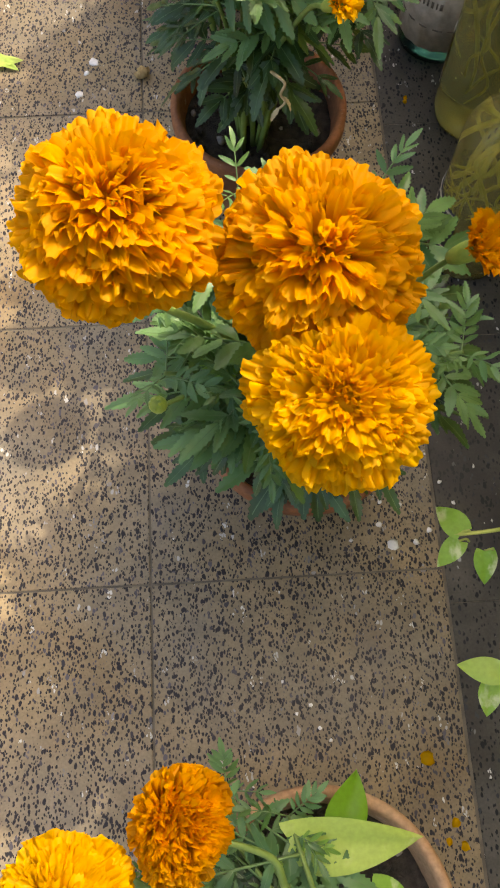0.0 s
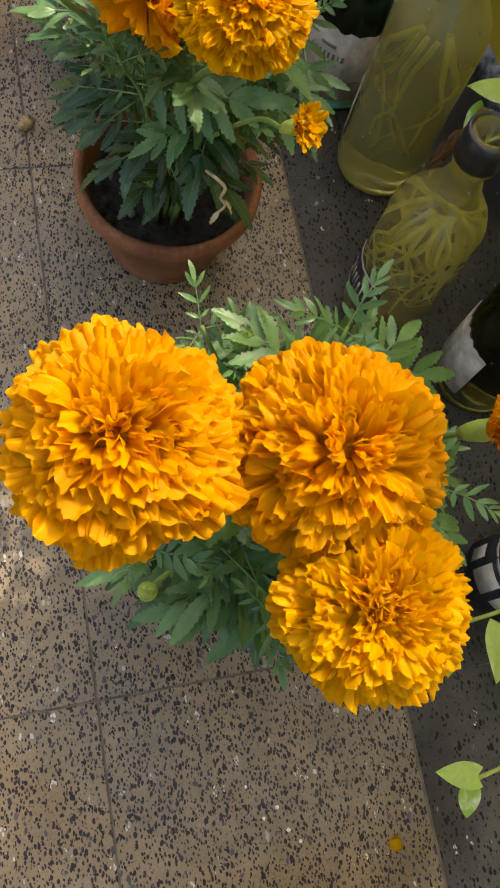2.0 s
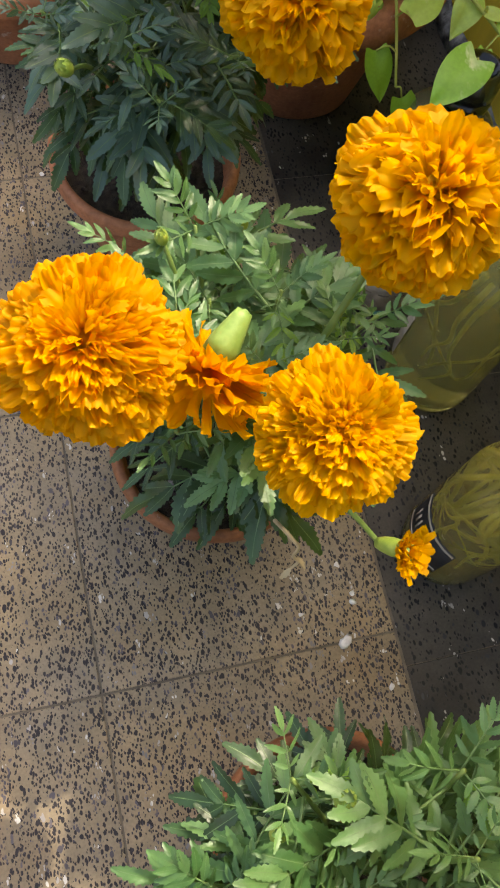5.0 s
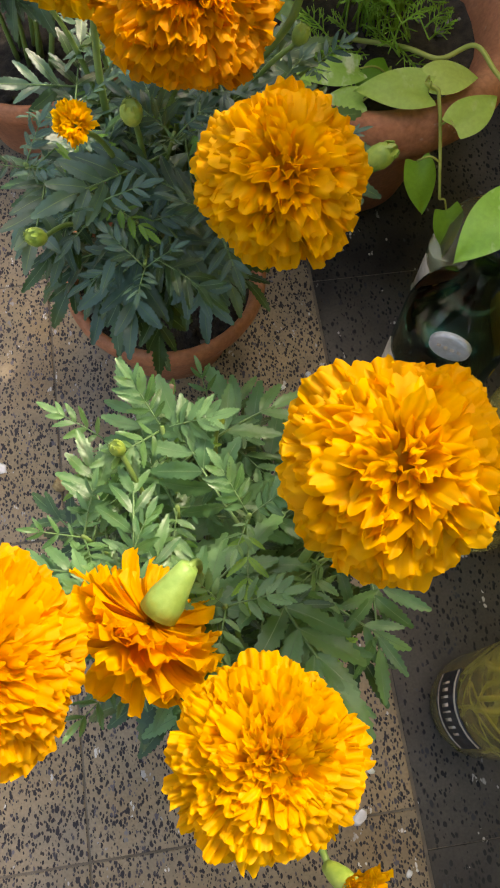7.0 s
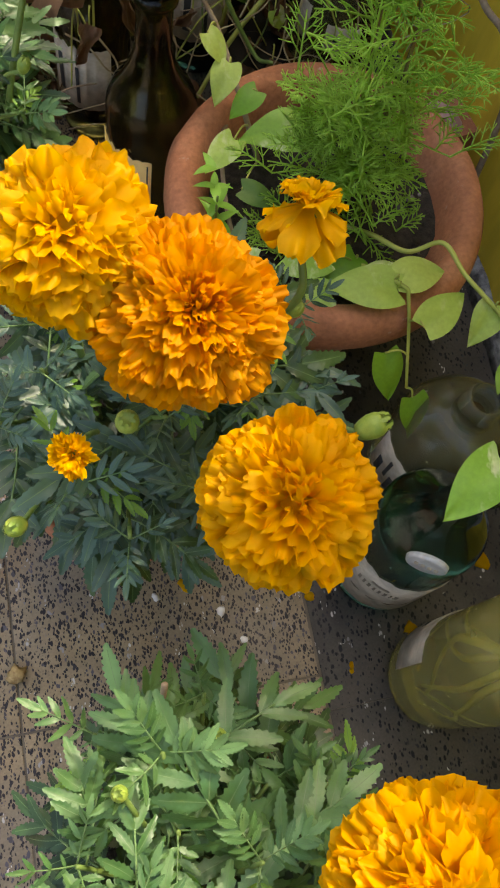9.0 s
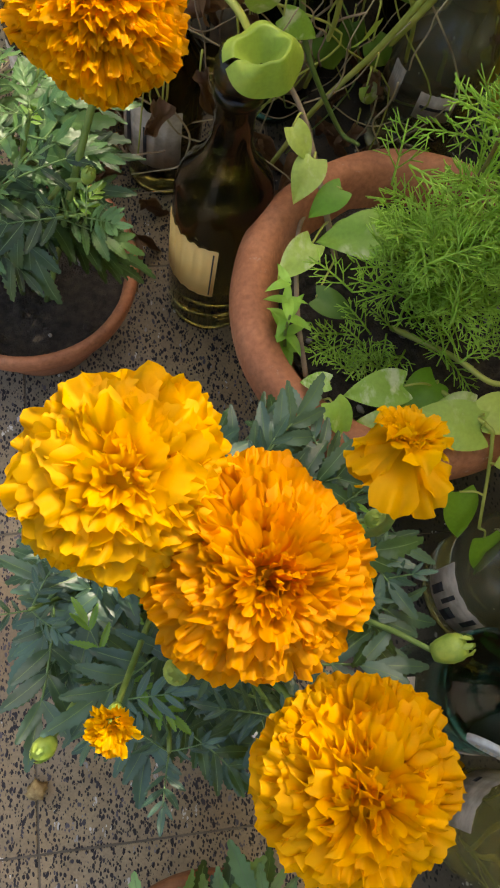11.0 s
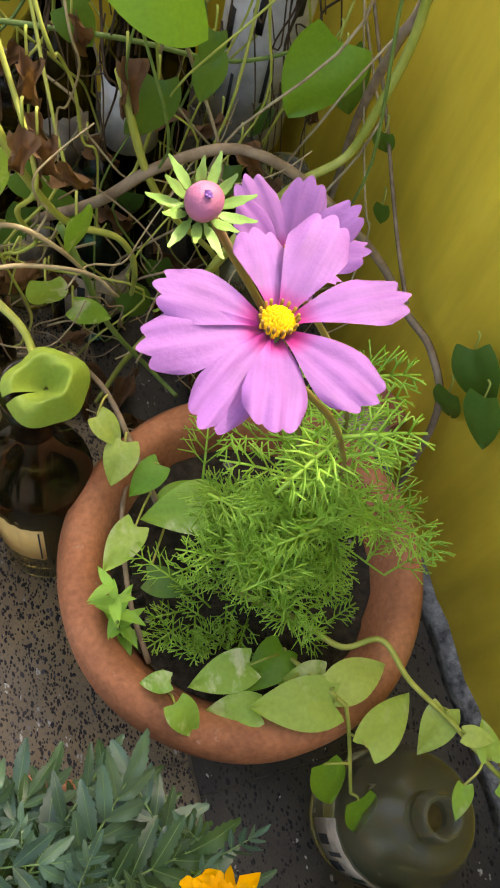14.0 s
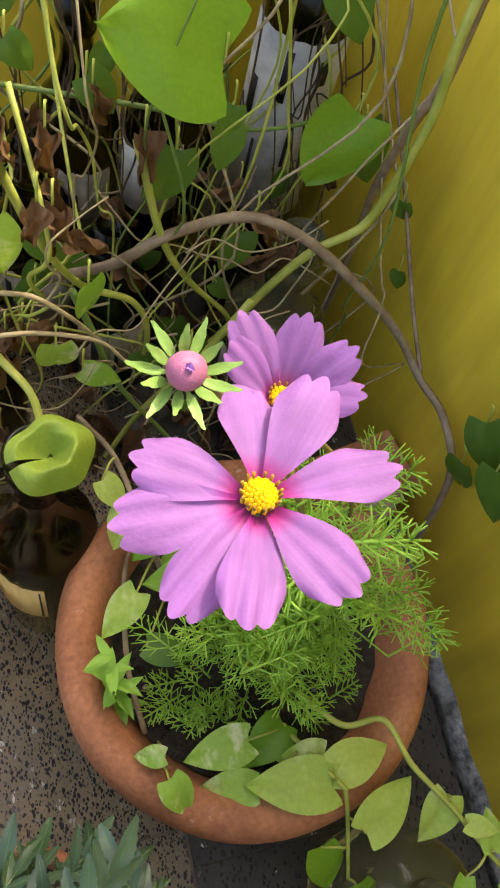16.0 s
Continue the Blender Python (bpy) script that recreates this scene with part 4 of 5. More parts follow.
def roots_inside(parent, r, z0, z1, count, seed, width=0.0011):
    rnd = random.Random(seed)
    for k in range(count):
        a = rnd.uniform(0, 6.28)
        pts = [(0.2 * r * math.cos(a), 0.2 * r * math.sin(a), z1)]
        for i in range(1, 5):
            a += rnd.uniform(-0.9, 0.9)
            q = r * rnd.uniform(0.25, 0.78)
            pts.append((q * math.cos(a), q * math.sin(a), z1 + (z0 - z1) * i / 4 * rnd.uniform(0.7, 1.0)))
        s = Shape()
        tube(s, smooth_line(pts, 5), width * rnd.uniform(0.7, 1.8), width * 0.5, 5)
        part("root", s, M_WROOT, parent)


b_root = bottle("clear bottle of yellowish water with ivy roots and a black label", (0.262, 0.458), 0.041, 0.262, 0.014, M_CLEAR, 0.60, 1)
b_root.rotation_euler = (0, 0, 0)
paper_label(b_root, 0.041, 0.036, 0.090, 140, 222, M_INK, ((0.14, 0.17, 0.30, 0.62), (0.22, 0.26, 0.34, 0.60), (0.31, 0.34, 0.30, 0.62), (0.40, 0.44, 0.32, 0.60), (0.49, 0.51, 0.30, 0.66), (0.57, 0.61, 0.34, 0.60), (0.67, 0.70, 0.30, 0.62), (0.76, 0.79, 0.36, 0.58), (0.02, 0.98, 0.90, 0.96), (0.02, 0.98, 0.08, 0.12)), label="black label with worn white print")
roots_inside(b_root, 0.041, 0.045, 0.175, 30, 5, 0.0014)
sump = lathe([(0.0, 0.012), (0.0335, 0.012), (0.0345, 0.036), (0.0, 0.038)], 24, 0.02, 3)
part("sediment", sump, M_SILT_SHADE, b_root, "brown sediment settled in the water")
cap = lathe([(0.0150, 0.236), (0.0185, 0.236), (0.0185, 0.262), (0.0165, 0.264), (0.0150, 0.262)], 24)
part("neck_ring", cap, M_CAP, b_root, "black plastic neck ring")

b_olive = bottle("plastic bottle of murky olive water with a torn white label", (0.297, 0.624), 0.044, 0.285, 0.014, M_OLIVE, 0.66, 2, name="plastic_bottle")
b_olive.rotation_euler = (0, 0, 0)
paper_label(b_olive, 0.044, 0.035, 0.10, 85, 165, M_PAPER, ((0.3, 0.4, 0.4, 0.5),), label="torn white label")
roots_inside(b_olive, 0.044, 0.02, 0.18, 7, 9, 0.0016)

b_dark = bottle("dark green glass bottle with white label and silver seal", (0.270, 0.731), 0.043, 0.285, 0.0145, M_GREEN, 0.535, 3)
b_dark.rotation_euler = (0, 0, 0)
paper_label(b_dark, 0.043, 0.022, 0.108, 160, 300, M_PAPER, ((0.30, 0.325, 0.60, 0.68), (0.35, 0.37, 0.60, 0.68), (0.395, 0.42, 0.60, 0.68), (0.445, 0.465, 0.60, 0.68), (0.49, 0.51, 0.60, 0.68), (0.535, 0.56, 0.60, 0.68), (0.585, 0.60, 0.60, 0.68), (0.62, 0.65, 0.60, 0.68), (0.40, 0.55, 0.76, 0.80), (0.05, 0.95, 0.30, 0.32)), label="off-white paper label with faded print", ink=M_FADED)
s = Shape()
q = lathe([(0.0, 0.0022), (0.0135, 0.0022), (0.0150, 0.0016), (0.0155, -0.002), (0.0, -0.002)], 28)
SEAL = radians(236)
seal_at = Vector((0.0395 * math.cos(SEAL), 0.0395 * math.sin(SEAL), 0.1765))
s.add(q.v, q.f, facing(seal_at, (0, 0, 1), (math.cos(SEAL), math.sin(SEAL), 1.7)))
seal = part("seal", s, M_SILVER, b_dark, "round silver paper seal")
for k in range(4):
    t = Shape()
    box(t, (-0.0014, -0.0028, 0.0), (0.0014, 0.0028, 0.0010))
    m = facing(seal_at, (-math.sin(SEAL), math.cos(SEAL), 0), (math.cos(SEAL), math.sin(SEAL), 1.7))
    u = Shape().add(t.v, t.f, m @ Matrix.Translation((-0.0075 + 0.005 * k, 0, 0.0021)))
    part("print", u, M_PAPER, seal)

b_jar = bottle("grey-green bottle of cloudy water with a scratched label", (0.332, 0.815), 0.052, 0.174, 0.0140, M_GREY, 0.55, 4, dome=True)
# dark disc put in the neck for the shade inside the mouth
part("neck_shade", lathe([(0.0, 0.1450), (0.0100, 0.1450), (0.0100, 0.1480), (0.0, 0.1485)], 20), M_SILT_SHADE, b_jar, "dark disc standing in for the shade inside the neck")
b_jar.rotation_euler = (0, 0, 0)
paper_label(b_jar, 0.052, 0.034, 0.092, 165, 268, M_PAPER, ((0.12, 0.20, 0.1, 0.5), (0.26, 0.30, 0.3, 0.8), (0.34, 0.44, 0.05, 0.45), (0.50, 0.55, 0.4, 0.9), (0.60, 0.72, 0.15, 0.55), (0.78, 0.86, 0.1, 0.7)), label="white label scratched to black streaks")

b_side = bottle("dark bottle with a pale label, half hidden by leaves", (0.338, 0.374), 0.041, 0.22, 0.015, M_BROWN, 0.6, 5)
b_side.rotation_euler = (0, 0, 0)
paper_label(b_side, 0.041, 0.025, 0.095, 120, 215, M_PAPER, label="pale label")
b_front = bottle("brown bottle with a black and white label", (0.318, 0.178), 0.042, 0.23, 0.015, M_BROWN, 0.6, 6)
b_front.rotation_euler = (0, 0, 0)
paper_label(b_front, 0.042, 0.010, 0.085, 130, 260, M_INK, ((0.10, 0.22, 0.2, 0.55), (0.30, 0.52, 0.25, 0.75), (0.60, 0.72, 0.3, 0.6), (0.05, 0.95, 0.86, 0.92)), label="black label with white patches")

b_brown = bottle("tall dark brown bottle with a plain cream label", (0.118, 1.118), 0.039, 0.312, 0.0145, M_BROWN, 0.56, 7)
b_brown.rotation_euler = (0, 0, 0)
paper_label(b_brown, 0.039, 0.075, 0.148, 175, 262, M_CREAM, ((0.93, 0.95, 0.06, 0.94),), label="plain cream paper label")

b_back = bottle("smoky bottle with small grey labels behind the big pot", (0.345, 1.292), 0.047, 0.262, 0.018, M_GREY, 0.56, 8)
b_back.rotation_euler = (0, 0, 0)
paper_label(b_back, 0.047, 0.090, 0.122, 235, 278, M_PAPER, ((0.1, 0.9, 0.45, 0.55),), label="small grey label")
paper_label(b_back, 0.047, 0.090, 0.130, 190, 210, M_PAPER, label="small grey label")
# rows filled out with dark glass to stand for the shade back there
for k, (x, y, r, h, a) in enumerate(((0.150, 1.400, 0.038, 0.28, 190), (0.040, 1.400, 0.038, 0.30, 200), (0.085, 1.265, 0.036, 0.22, 180),
                                      (0.405, 1.520, 0.040, 0.30, 200), (0.205, 1.350, 0.037, 0.22, 215), (0.300, 1.520, 0.038, 0.30, 190), (0.200, 1.500, 0.038, 0.32, 200), (0.100, 1.500, 0.038, 0.30, 190), (-0.010, 1.300, 0.038, 0.26, 200))):
    ob = bottle("dusty bottle with a peeling white label under creepers", (x, y), r, h, 0.014, (M_BROWN, M_GREEN, M_BROWN)[k % 3], 0.62, 20 + k)
    ob.rotation_euler = (0, 0, 0)
    if k % 2 == 0:
        paper_label(ob, r, h * 0.22, h * (0.50 + 0.03 * (k % 3)), a, a + 110, M_PAPER, ((0.2, 0.3, 0.2, 0.8), (0.5, 0.55, 0.1, 0.7)), label="peeling white label")

b_white = bottle("dark bottle with a clean white label under creepers", (0.248, 1.405), 0.024, 0.385, 0.012, M_BROWN, 0.72, 41)
b_white.rotation_euler = (0, 0, 0)
paper_label(b_white, 0.024, 0.195, 0.262, 170, 330, M_WHITE, label="clean white label")
b_pale = bottle("tall bottle with a flaking white label behind the arched stem", (0.356, 1.412), 0.034, 0.46, 0.015, M_BROWN, 0.82, 42)
b_pale.rotation_euler = (0, 0, 0)
paper_label(b_pale, 0.034, 0.185, 0.365, 165, 335, M_WHITE, ((0.15, 0.22, 0.55, 0.75), (0.40, 0.46, 0.70, 0.95), (0.55, 0.58, 0.35, 0.60), (0.28, 0.31, 0.20, 0.45), (0.66, 0.74, 0.80, 0.92)), label="flaking white label with dark flecks")

# curled leaf crowning the brown bottle
crown_leaf = thing("curled_leaf", "thick curled bright green leaf over the bottle mouth", "leaf", at=pose(0.128, 1.108, 0.318, 14, 0, 0))
s = Shape()
nu, nv = 45, 23
vs = []
for i in range(nu):
    a = 3.42 + 6.08 * i / (nu - 1)                      # open at the west, the rolled front lip first
    roll = 0.5 + 0.5 * math.cos(a - 5.45)
    roll = roll * roll * (3 - 2 * roll)
    for j in range(nv):
        v = j / (nv - 1)
        q = 0.0235 * v * (1 + 0.10 * math.sin(2 * a + 0.8) + 0.05 * math.sin(5 * a))
        bowl = -0.009 + 0.023 * v ** 1.3 - 0.012 * max(0.0, v - 0.75) * 4 * v
        lip = -0.009 + 0.027 * (v / 0.52) ** 1.5 if v < 0.52 else 0.018 - 0.026 * ((v - 0.52) / 0.48) ** 1.2
        z = 0.004 + bowl * (1 - roll) + lip * roll + 0.0012 * math.sin(5 * a) * v * v + 0.004 * (3.40 - a) / 6.0
        vs.append((q * math.cos(a), q * math.sin(a), z))
s.add(vs, grid_faces(nu, nv))
part("blade", s, M_CURL, crown_leaf)
s = Shape()
tube(s, smooth_line([(0, 0, -0.040), (0.001, 0.002, -0.02), (0, 0, -0.013)]), 0.003, 0.0025, 8)
part("leaf_stalk", s, M_VINE, crown_leaf)

# ---- the big pot with cosmos and ivy ----
POT = Vector((0.250, 1.015, 0.0))
big = clay_pot("big terracotta pot with a thick chalky rim", (POT.x, POT.y), 0.136, 0.188, M_CLAY, 6, lip=0.025, band=0.040, soil=0.030, pebbles=40, taper=0.55, wobble=0.009)

cosmos = thing("cosmos_plant", "pink cosmos with feathery bright green foliage in the big pot", "flower plant", at=Matrix.Translation(POT + Vector((0, 0, 0.158))))
CO = POT + Vector((0, 0, 0.158))


def feather(s, at, way, length, rnd):
    """A cosmos leaf: a thread-like midrib with forked threads on both sides."""
    d = Vector(way).normalized()
    side = d.cross(UP)
    side = side.normalized() if side.length > 0.01 else Vector((1, 0, 0))
    up = side.cross(d)
    rib = [at + d * length * f - UP * 0.22 * length * f * f for f in (0, 0.33, 0.66, 1.0)]
    tube(s, rib, 0.0010, 0.0006, 3)
    n = 4
    for k in range(n):
        f = 0.22 + 0.72 * k / n
        p = at + d * length * f - UP * 0.22 * length * f * f
        for sg in (-1, 1):
            span = length * (0.52 - 0.28 * f) * rnd.uniform(0.8, 1.25)
            w = (d * 0.8 + side * sg * 0.75 + up * rnd.uniform(-0.35, 0.45)).normalized()
            q = p + w * span
            tube(s, [p, p.lerp(q, 0.5) + up * rnd.uniform(-0.002, 0.003), q], 0.00062, 0.00040, 3)
            b = p.lerp(q, 0.42)
            for sg2 in (-1, 1):
                w2 = (w * 0.9 + d * sg2 * 0.6 + up * rnd.uniform(-0.3, 0.3)).normalized()
                tube(s, [b, b + w2 * span * rnd.uniform(0.35, 0.6)], 0.00056, 0.00038, 3)


rnd = random.Random(77)
stems = [((0.02, 0.01), (0.152, 0.951, 0.619)), ((0.03, 0.03), (0.173, 0.986, 0.591)), ((-0.01, 0.02), (0.146, 0.978, 0.628))]
heads = []
for (ox, oy), top in stems:
    a, b = Vector((ox, oy, 0.0)), Vector(top) - CO
    line = smooth_line([a, a.lerp(b, 0.35) + Vector((0.045, 0.015, 0.0)), a.lerp(b, 0.72) + Vector((0.03, 0.008, 0)), b], 8)
    s = Shape()
    tube(s, line, 0.0017, 0.0009, 6)
    part("stem", s, M_REDSTEM, cosmos, "slender reddish green stem")
    heads.append(line)
for k in range(40):
    az = k * GOLDEN
    out = 0.066 * math.sqrt((k + 0.5) / 40)
    root = Vector((0.012 + rnd.uniform(-0.03, 0.03), 0.012 + rnd.uniform(-0.03, 0.03), 0.0))
    tip = Vector((0.004 + out * math.cos(az), -0.010 + out * math.sin(az), rnd.uniform(0.07, 0.25) - 0.9 * out))
    line = smooth_line([root, root.lerp(tip, 0.55) + Vector((-0.15 * tip.x, -0.15 * tip.y, 0.02)), tip], 4)
    s = Shape()
    tube(s, line, 0.0010, 0.0006, 4)
    sprig = part("sprig", s, M_FEATHER, cosmos)
    for j in range(4):
        s = Shape()
        a = rnd.uniform(0, 6.28)
        feather(s, line[(4, 5, 7, 8)[j]], (math.cos(a), math.sin(a), rnd.uniform(-0.1, 0.9)), rnd.uniform(0.026, 0.050), rnd)
        part("feathery_leaf", s, M_FEATHER, sprig)
for k in range(9):
    for j in range(2):
        s = Shape()
        a = rnd.uniform(1.8, 4.6)
        feather(s, Vector((-0.012 - 0.006 * k, -0.02 - 0.045 * rnd.random(), 0.016 + 0.004 * j)), (math.cos(a), math.sin(a), rnd.uniform(0.1, 0.6)), rnd.uniform(0.022, 0.038), rnd)
        part("feathery_leaf", s, M_FEATHER, cosmos)
for line in heads[:2]:
    for f in (0.42, 0.55, 0.68):
        p = line[int(f * (len(line) - 1))]
        for sg in (-1, 1):
            s = Shape()
            feather(s, p, (sg * 0.9, rnd.uniform(-0.5, 0.4), 0.25), 0.034, rnd)
            part("feathery_leaf", s, M_FEATHER, cosmos)


def cosmos_petal(length, width, seed):
    """A broad pleated petal with three blunt teeth at its end."""
    nu, nv = 12, 19
    vs = []
    for i in range(nu):
        u = i / (nu - 1)
        half = width * 0.5 * (0.16 + 0.84 * math.sin(min(1, u * 1.08) * math.pi / 2) ** 1.35) * (1 - 0.10 * max(0, u - 0.85) / 0.15)
        for j in range(nv):
            v = 2 * j / (nv - 1) - 1
            tip = 1 - 0.17 * v * v - 0.080 * (1 - abs(math.sin(1.5 * math.pi * (v + 1)))) * u ** 3
            z = 0.05 * length * math.sin(math.pi * u) - 0.10 * length * u * u + 0.030 * width * math.cos(8 * v + seed) * u + 0.10 * width * v * v * (1 - u)
            vs.append((length * u * tip, half * v, z))
    return Shape().add(vs, grid_faces(nu, nv))


def cosmos_head(at, way, petals, width, seed):
    """An open cosmos: petals as (azimuth, length, lift), a domed disc and its dark anthers."""
    p = Vector(at) - CO
    m = facing(p, Vector(way).orthogonal(), way)
    flat = Matrix.Translation(p)
    head = part("flower_head", lathe([(0.0, -0.004), (0.0018, -0.004), (0.0034, -0.0015), (0.0036, 0.0), (0.0, 0.0008)], 14), M_CALYX, cosmos, "pink open flower", at=m)
    r = random.Random(seed)
    for k, (az, length, lift) in enumerate(petals):
        a = math.radians(az)
        d = Vector((math.cos(a), math.sin(a), lift))
        sh = cosmos_petal(length - 0.002, width * r.uniform(0.92, 1.10), seed + k)
        part("petal", sh, M_COSMOS, head, at=m.inverted() @ flat @ facing((0.0022 * math.cos(a), 0.0022 * math.sin(a), 0.0004 * (k % 3)), d, (r.uniform(-0.15, 0.15), r.uniform(-0.15, 0.15), 1)))
    s = Shape()
    for k in range(60):
        a, q = k * GOLDEN, 0.0031 * math.sqrt(k / 60)
        blob(s, (q * math.cos(a), q * math.sin(a), 0.0022 + 0.0018 * (1 - k / 60)), 0.00048, 0.00048, 0.0010, k, 0.1, 3, 6)
    part("disc", s, M_DISC, head, "yellow disc of florets")
    s = Shape()
    for k in range(15):
        a = k * 0.42 + r.uniform(-0.1, 0.1)
        b = Vector((0.0029 * math.cos(a), 0.0029 * math.sin(a), 0.0022))
        tube(s, [b, b * 1.18 + Vector((0, 0, 0.0016))], 0.00026, 0.00034, 5)
    part("anther_ring", s, M_ANTHER, head, "dark anthers")


cosmos_head((0.1525, 0.952, 0.624), (0.02, 0.08, 0.95), ((154, 0.0222, 0.36), (183, 0.0246, 0.20), (-137, 0.0242, 0.14), (-110, 0.0240, 0.44), (-63, 0.0232, 0.42), (2, 0.0250, 0.26), (49, 0.0258, 0.28), (82, 0.0222, 0.06)), 0.0118, 3)
cosmos_head((0.172, 0.985, 0.592), (0.10, 0.0, 0.95), [(45 * k + 11 + 7 * (k % 3), 0.0225 - 0.0012 * (k % 2), 1.45 - 0.25 * (k % 3)) for k in range(8)], 0.0100, 9)

# half-open cosmos bud with its star of sepals
bp = Vector((0.1435, 0.972, 0.6345)) - CO
bm_pose = facing(bp, (1, 0, 0), (-0.15, -0.35, 0.9), 0.93)
s = Shape()
q = lathe([(0.0, -0.0035), (0.002, -0.0033), (0.0032, -0.0015), (0.0036, 0.0006), (0.0033, 0.0024), (0.0022, 0.0036), (0.0010, 0.0040), (0.0, 0.0038)], 18, 0.02, 4)
cbud = part("bud", q, M_COSBUD, cosmos, "mauve half-closed bud", at=bm_pose)
tip = Shape()
for k in range(5):
    a = k * 1.257
    vs, fs = petal(0.0022, 0.0014, 0.7, 1.2, random.Random(k), 5, 6)
    tip.add(vs, fs, facing((0.0009 * math.cos(a), 0.0009 * math.sin(a), 0.0034), (-0.5 * math.cos(a), -0.5 * math.sin(a), 0.7), (math.cos(a), math.sin(a), 0.4)))
part("petal_tips", tip, M_PURPLE, cbud, "purple folded petal tips")
for k in range(13):
    a = k * 6.283 / 13
    s = Shape()
    leaflet(s, 0.0086 - 0.0014 * (k % 2), 0.0017, Matrix.Identity(4), random, 4, -0.15, jag=0.98, blunt=1.5)
    part("sepal", s, M_SEPAL, cbud, "pointed green sepal", at=facing((0.0022 * math.cos(a), 0.0022 * math.sin(a), -0.0030), (math.cos(a), math.sin(a), 0.15 + 0.35 * (k % 2)), (0, 0, 1)))

# ivy in and over the big pot
ivy = thing("ivy_plant", "devil's ivy with marbled leaves trailing over the pot rim", "plant", at=pose(POT.x, POT.y, 0.158))


def over(x, y, z):
    return Vector((x - POT.x, y - POT.y, z - 0.158))


IVY_LEAVES = (                                         # base, tip, kind of leaf
    ((0.173, 1.051, 0.205), (0.146, 1.025, 0.205), "ivy"), ((0.198, 1.088, 0.215), (0.173, 1.072, 0.210), "mid"), ((0.233, 1.054, 0.205), (0.183, 1.053, 0.215), "ivy"),
    ((0.175, 1.018, 0.185), (0.205, 1.002, 0.185), "dark"), ((0.172, 0.945, 0.200), (0.152, 0.949, 0.197), "ivy"), ((0.172, 0.931, 0.199), (0.183, 0.906, 0.194), "ivy"),
    ((0.228, 0.943, 0.190), (0.185, 0.938, 0.195), "ivy"), ((0.226, 0.914, 0.186), (0.190, 0.920, 0.186), "ivy"), ((0.256, 0.949, 0.180), (0.226, 0.927, 0.188), "mid"),
    ((0.274, 0.905, 0.200), (0.219, 0.914, 0.207), "pale"), ((0.276, 0.913, 0.202), (0.318, 0.917, 0.207), "pale"), ((0.276, 0.923, 0.192), (0.245, 0.924, 0.190), "pale"),
    ((0.288, 0.872, 0.196), (0.327, 0.895, 0.206), "pale"), ((0.160, 1.119, 0.245), (0.174, 1.099, 0.234), "pale"), ((0.176, 1.103, 0.230), (0.162, 1.077, 0.220), "pale"),
    ((0.265, 0.869, 0.165), (0.272, 0.836, 0.138), "mid"), ((0.289, 0.839, 0.138), (0.298, 0.808, 0.113), "mid"), ((0.347, 0.881, 0.202), (0.326, 0.854, 0.197), "pale"),
    ((0.352, 0.862, 0.205), (0.372, 0.852, 0.208), "pale"), ((0.366, 0.842, 0.200), (0.372, 0.866, 0.206), "ivy"), ((0.372, 0.826, 0.190), (0.394, 0.812, 0.190), "ivy"),
    ((0.345, 0.832, 0.195), (0.334, 0.812, 0.192), "ivy"), ((0.200, 1.070, 0.180), (0.226, 1.080, 0.190), "mid"))
runner = smooth_line([over(0.235, 1.000, 0.165), over(0.270, 0.965, 0.186), over(0.291, 0.938, 0.198), over(0.315, 0.934, 0.212), over(0.325, 0.904, 0.212), over(0.346, 0.873, 0.205), over(0.366, 0.839, 0.196), over(0.388, 0.812, 0.180)], 8)
s = Shape()
tube(s, runner, 0.0024, 0.0016, 6)
part("runner", s, M_VINE, ivy, "knotted yellow-green runner")
runner2 = smooth_line([over(0.200, 1.060, 0.165), over(0.185, 1.100, 0.205), over(0.172, 1.140, 0.232), over(0.150, 1.160, 0.262)], 8)
s = Shape()
tube(s, runner2, 0.0026, 0.0018, 6)
part("runner", s, M_BARK, ivy, "woody brown runner")
runner3 = smooth_line([over(0.250, 0.960, 0.165), over(0.275, 0.908, 0.203), over(0.281, 0.893, 0.196), over(0.283, 0.845, 0.145)], 8)
s = Shape()
tube(s, runner3, 0.0020, 0.0013, 6)
part("runner", s, M_VINE, ivy, "hanging green runner")
s = Shape()
tube(s, smooth_line([over(0.165, 0.965, 0.162), over(0.160, 1.010, 0.185), over(0.170, 1.075, 0.178), over(0.188, 1.110, 0.165)], 8), 0.0022, 0.0018, 6)
part("runner", s, M_BARK, ivy, "woody brown runner")
for k, (foot, tip, key) in enumerate(IVY_LEAVES):
    p, way = over(*foot), Vector(tip) - Vector(foot)
    near = min(runner + runner2 + runner3, key=lambda q: (q - p).length)
    ivy_leaf(ivy, p, way, (0.1 * way.x, -0.18, 1), way.length / 0.84, key, k, near if (near - p).length < 0.06 else p + Vector((0, 0.012, -0.03)))

herb = thing("herb_seedling", "small bright green seedling at the pot's edge", "plant", at=pose(0.148, 0.985, 0.158))
s = Shape()
tube(s, smooth_line([(0.004, 0, 0), (0, 0.004, 0.03), (-0.002, 0.002, 0.062)]), 0.0015, 0.001, 5)
part("stem", s, M_STEM, herb)
for k in range(18):
    a, z = k * 1.57 + 0.5 * (k // 4), 0.012 + 0.014 * (k // 4)
    part("leaf", HERB[k % 2], None, herb, at=facing((0.004 - 0.0015 * (k // 4), 0.006 * (k // 4), z), (math.cos(a), math.sin(a), 0.15 + 0.12 * (k % 3)), (0.2 * math.sin(3 * k), 0.2, 1), 0.62 - 0.05 * (k // 4) + 0.08 * (k % 3)))

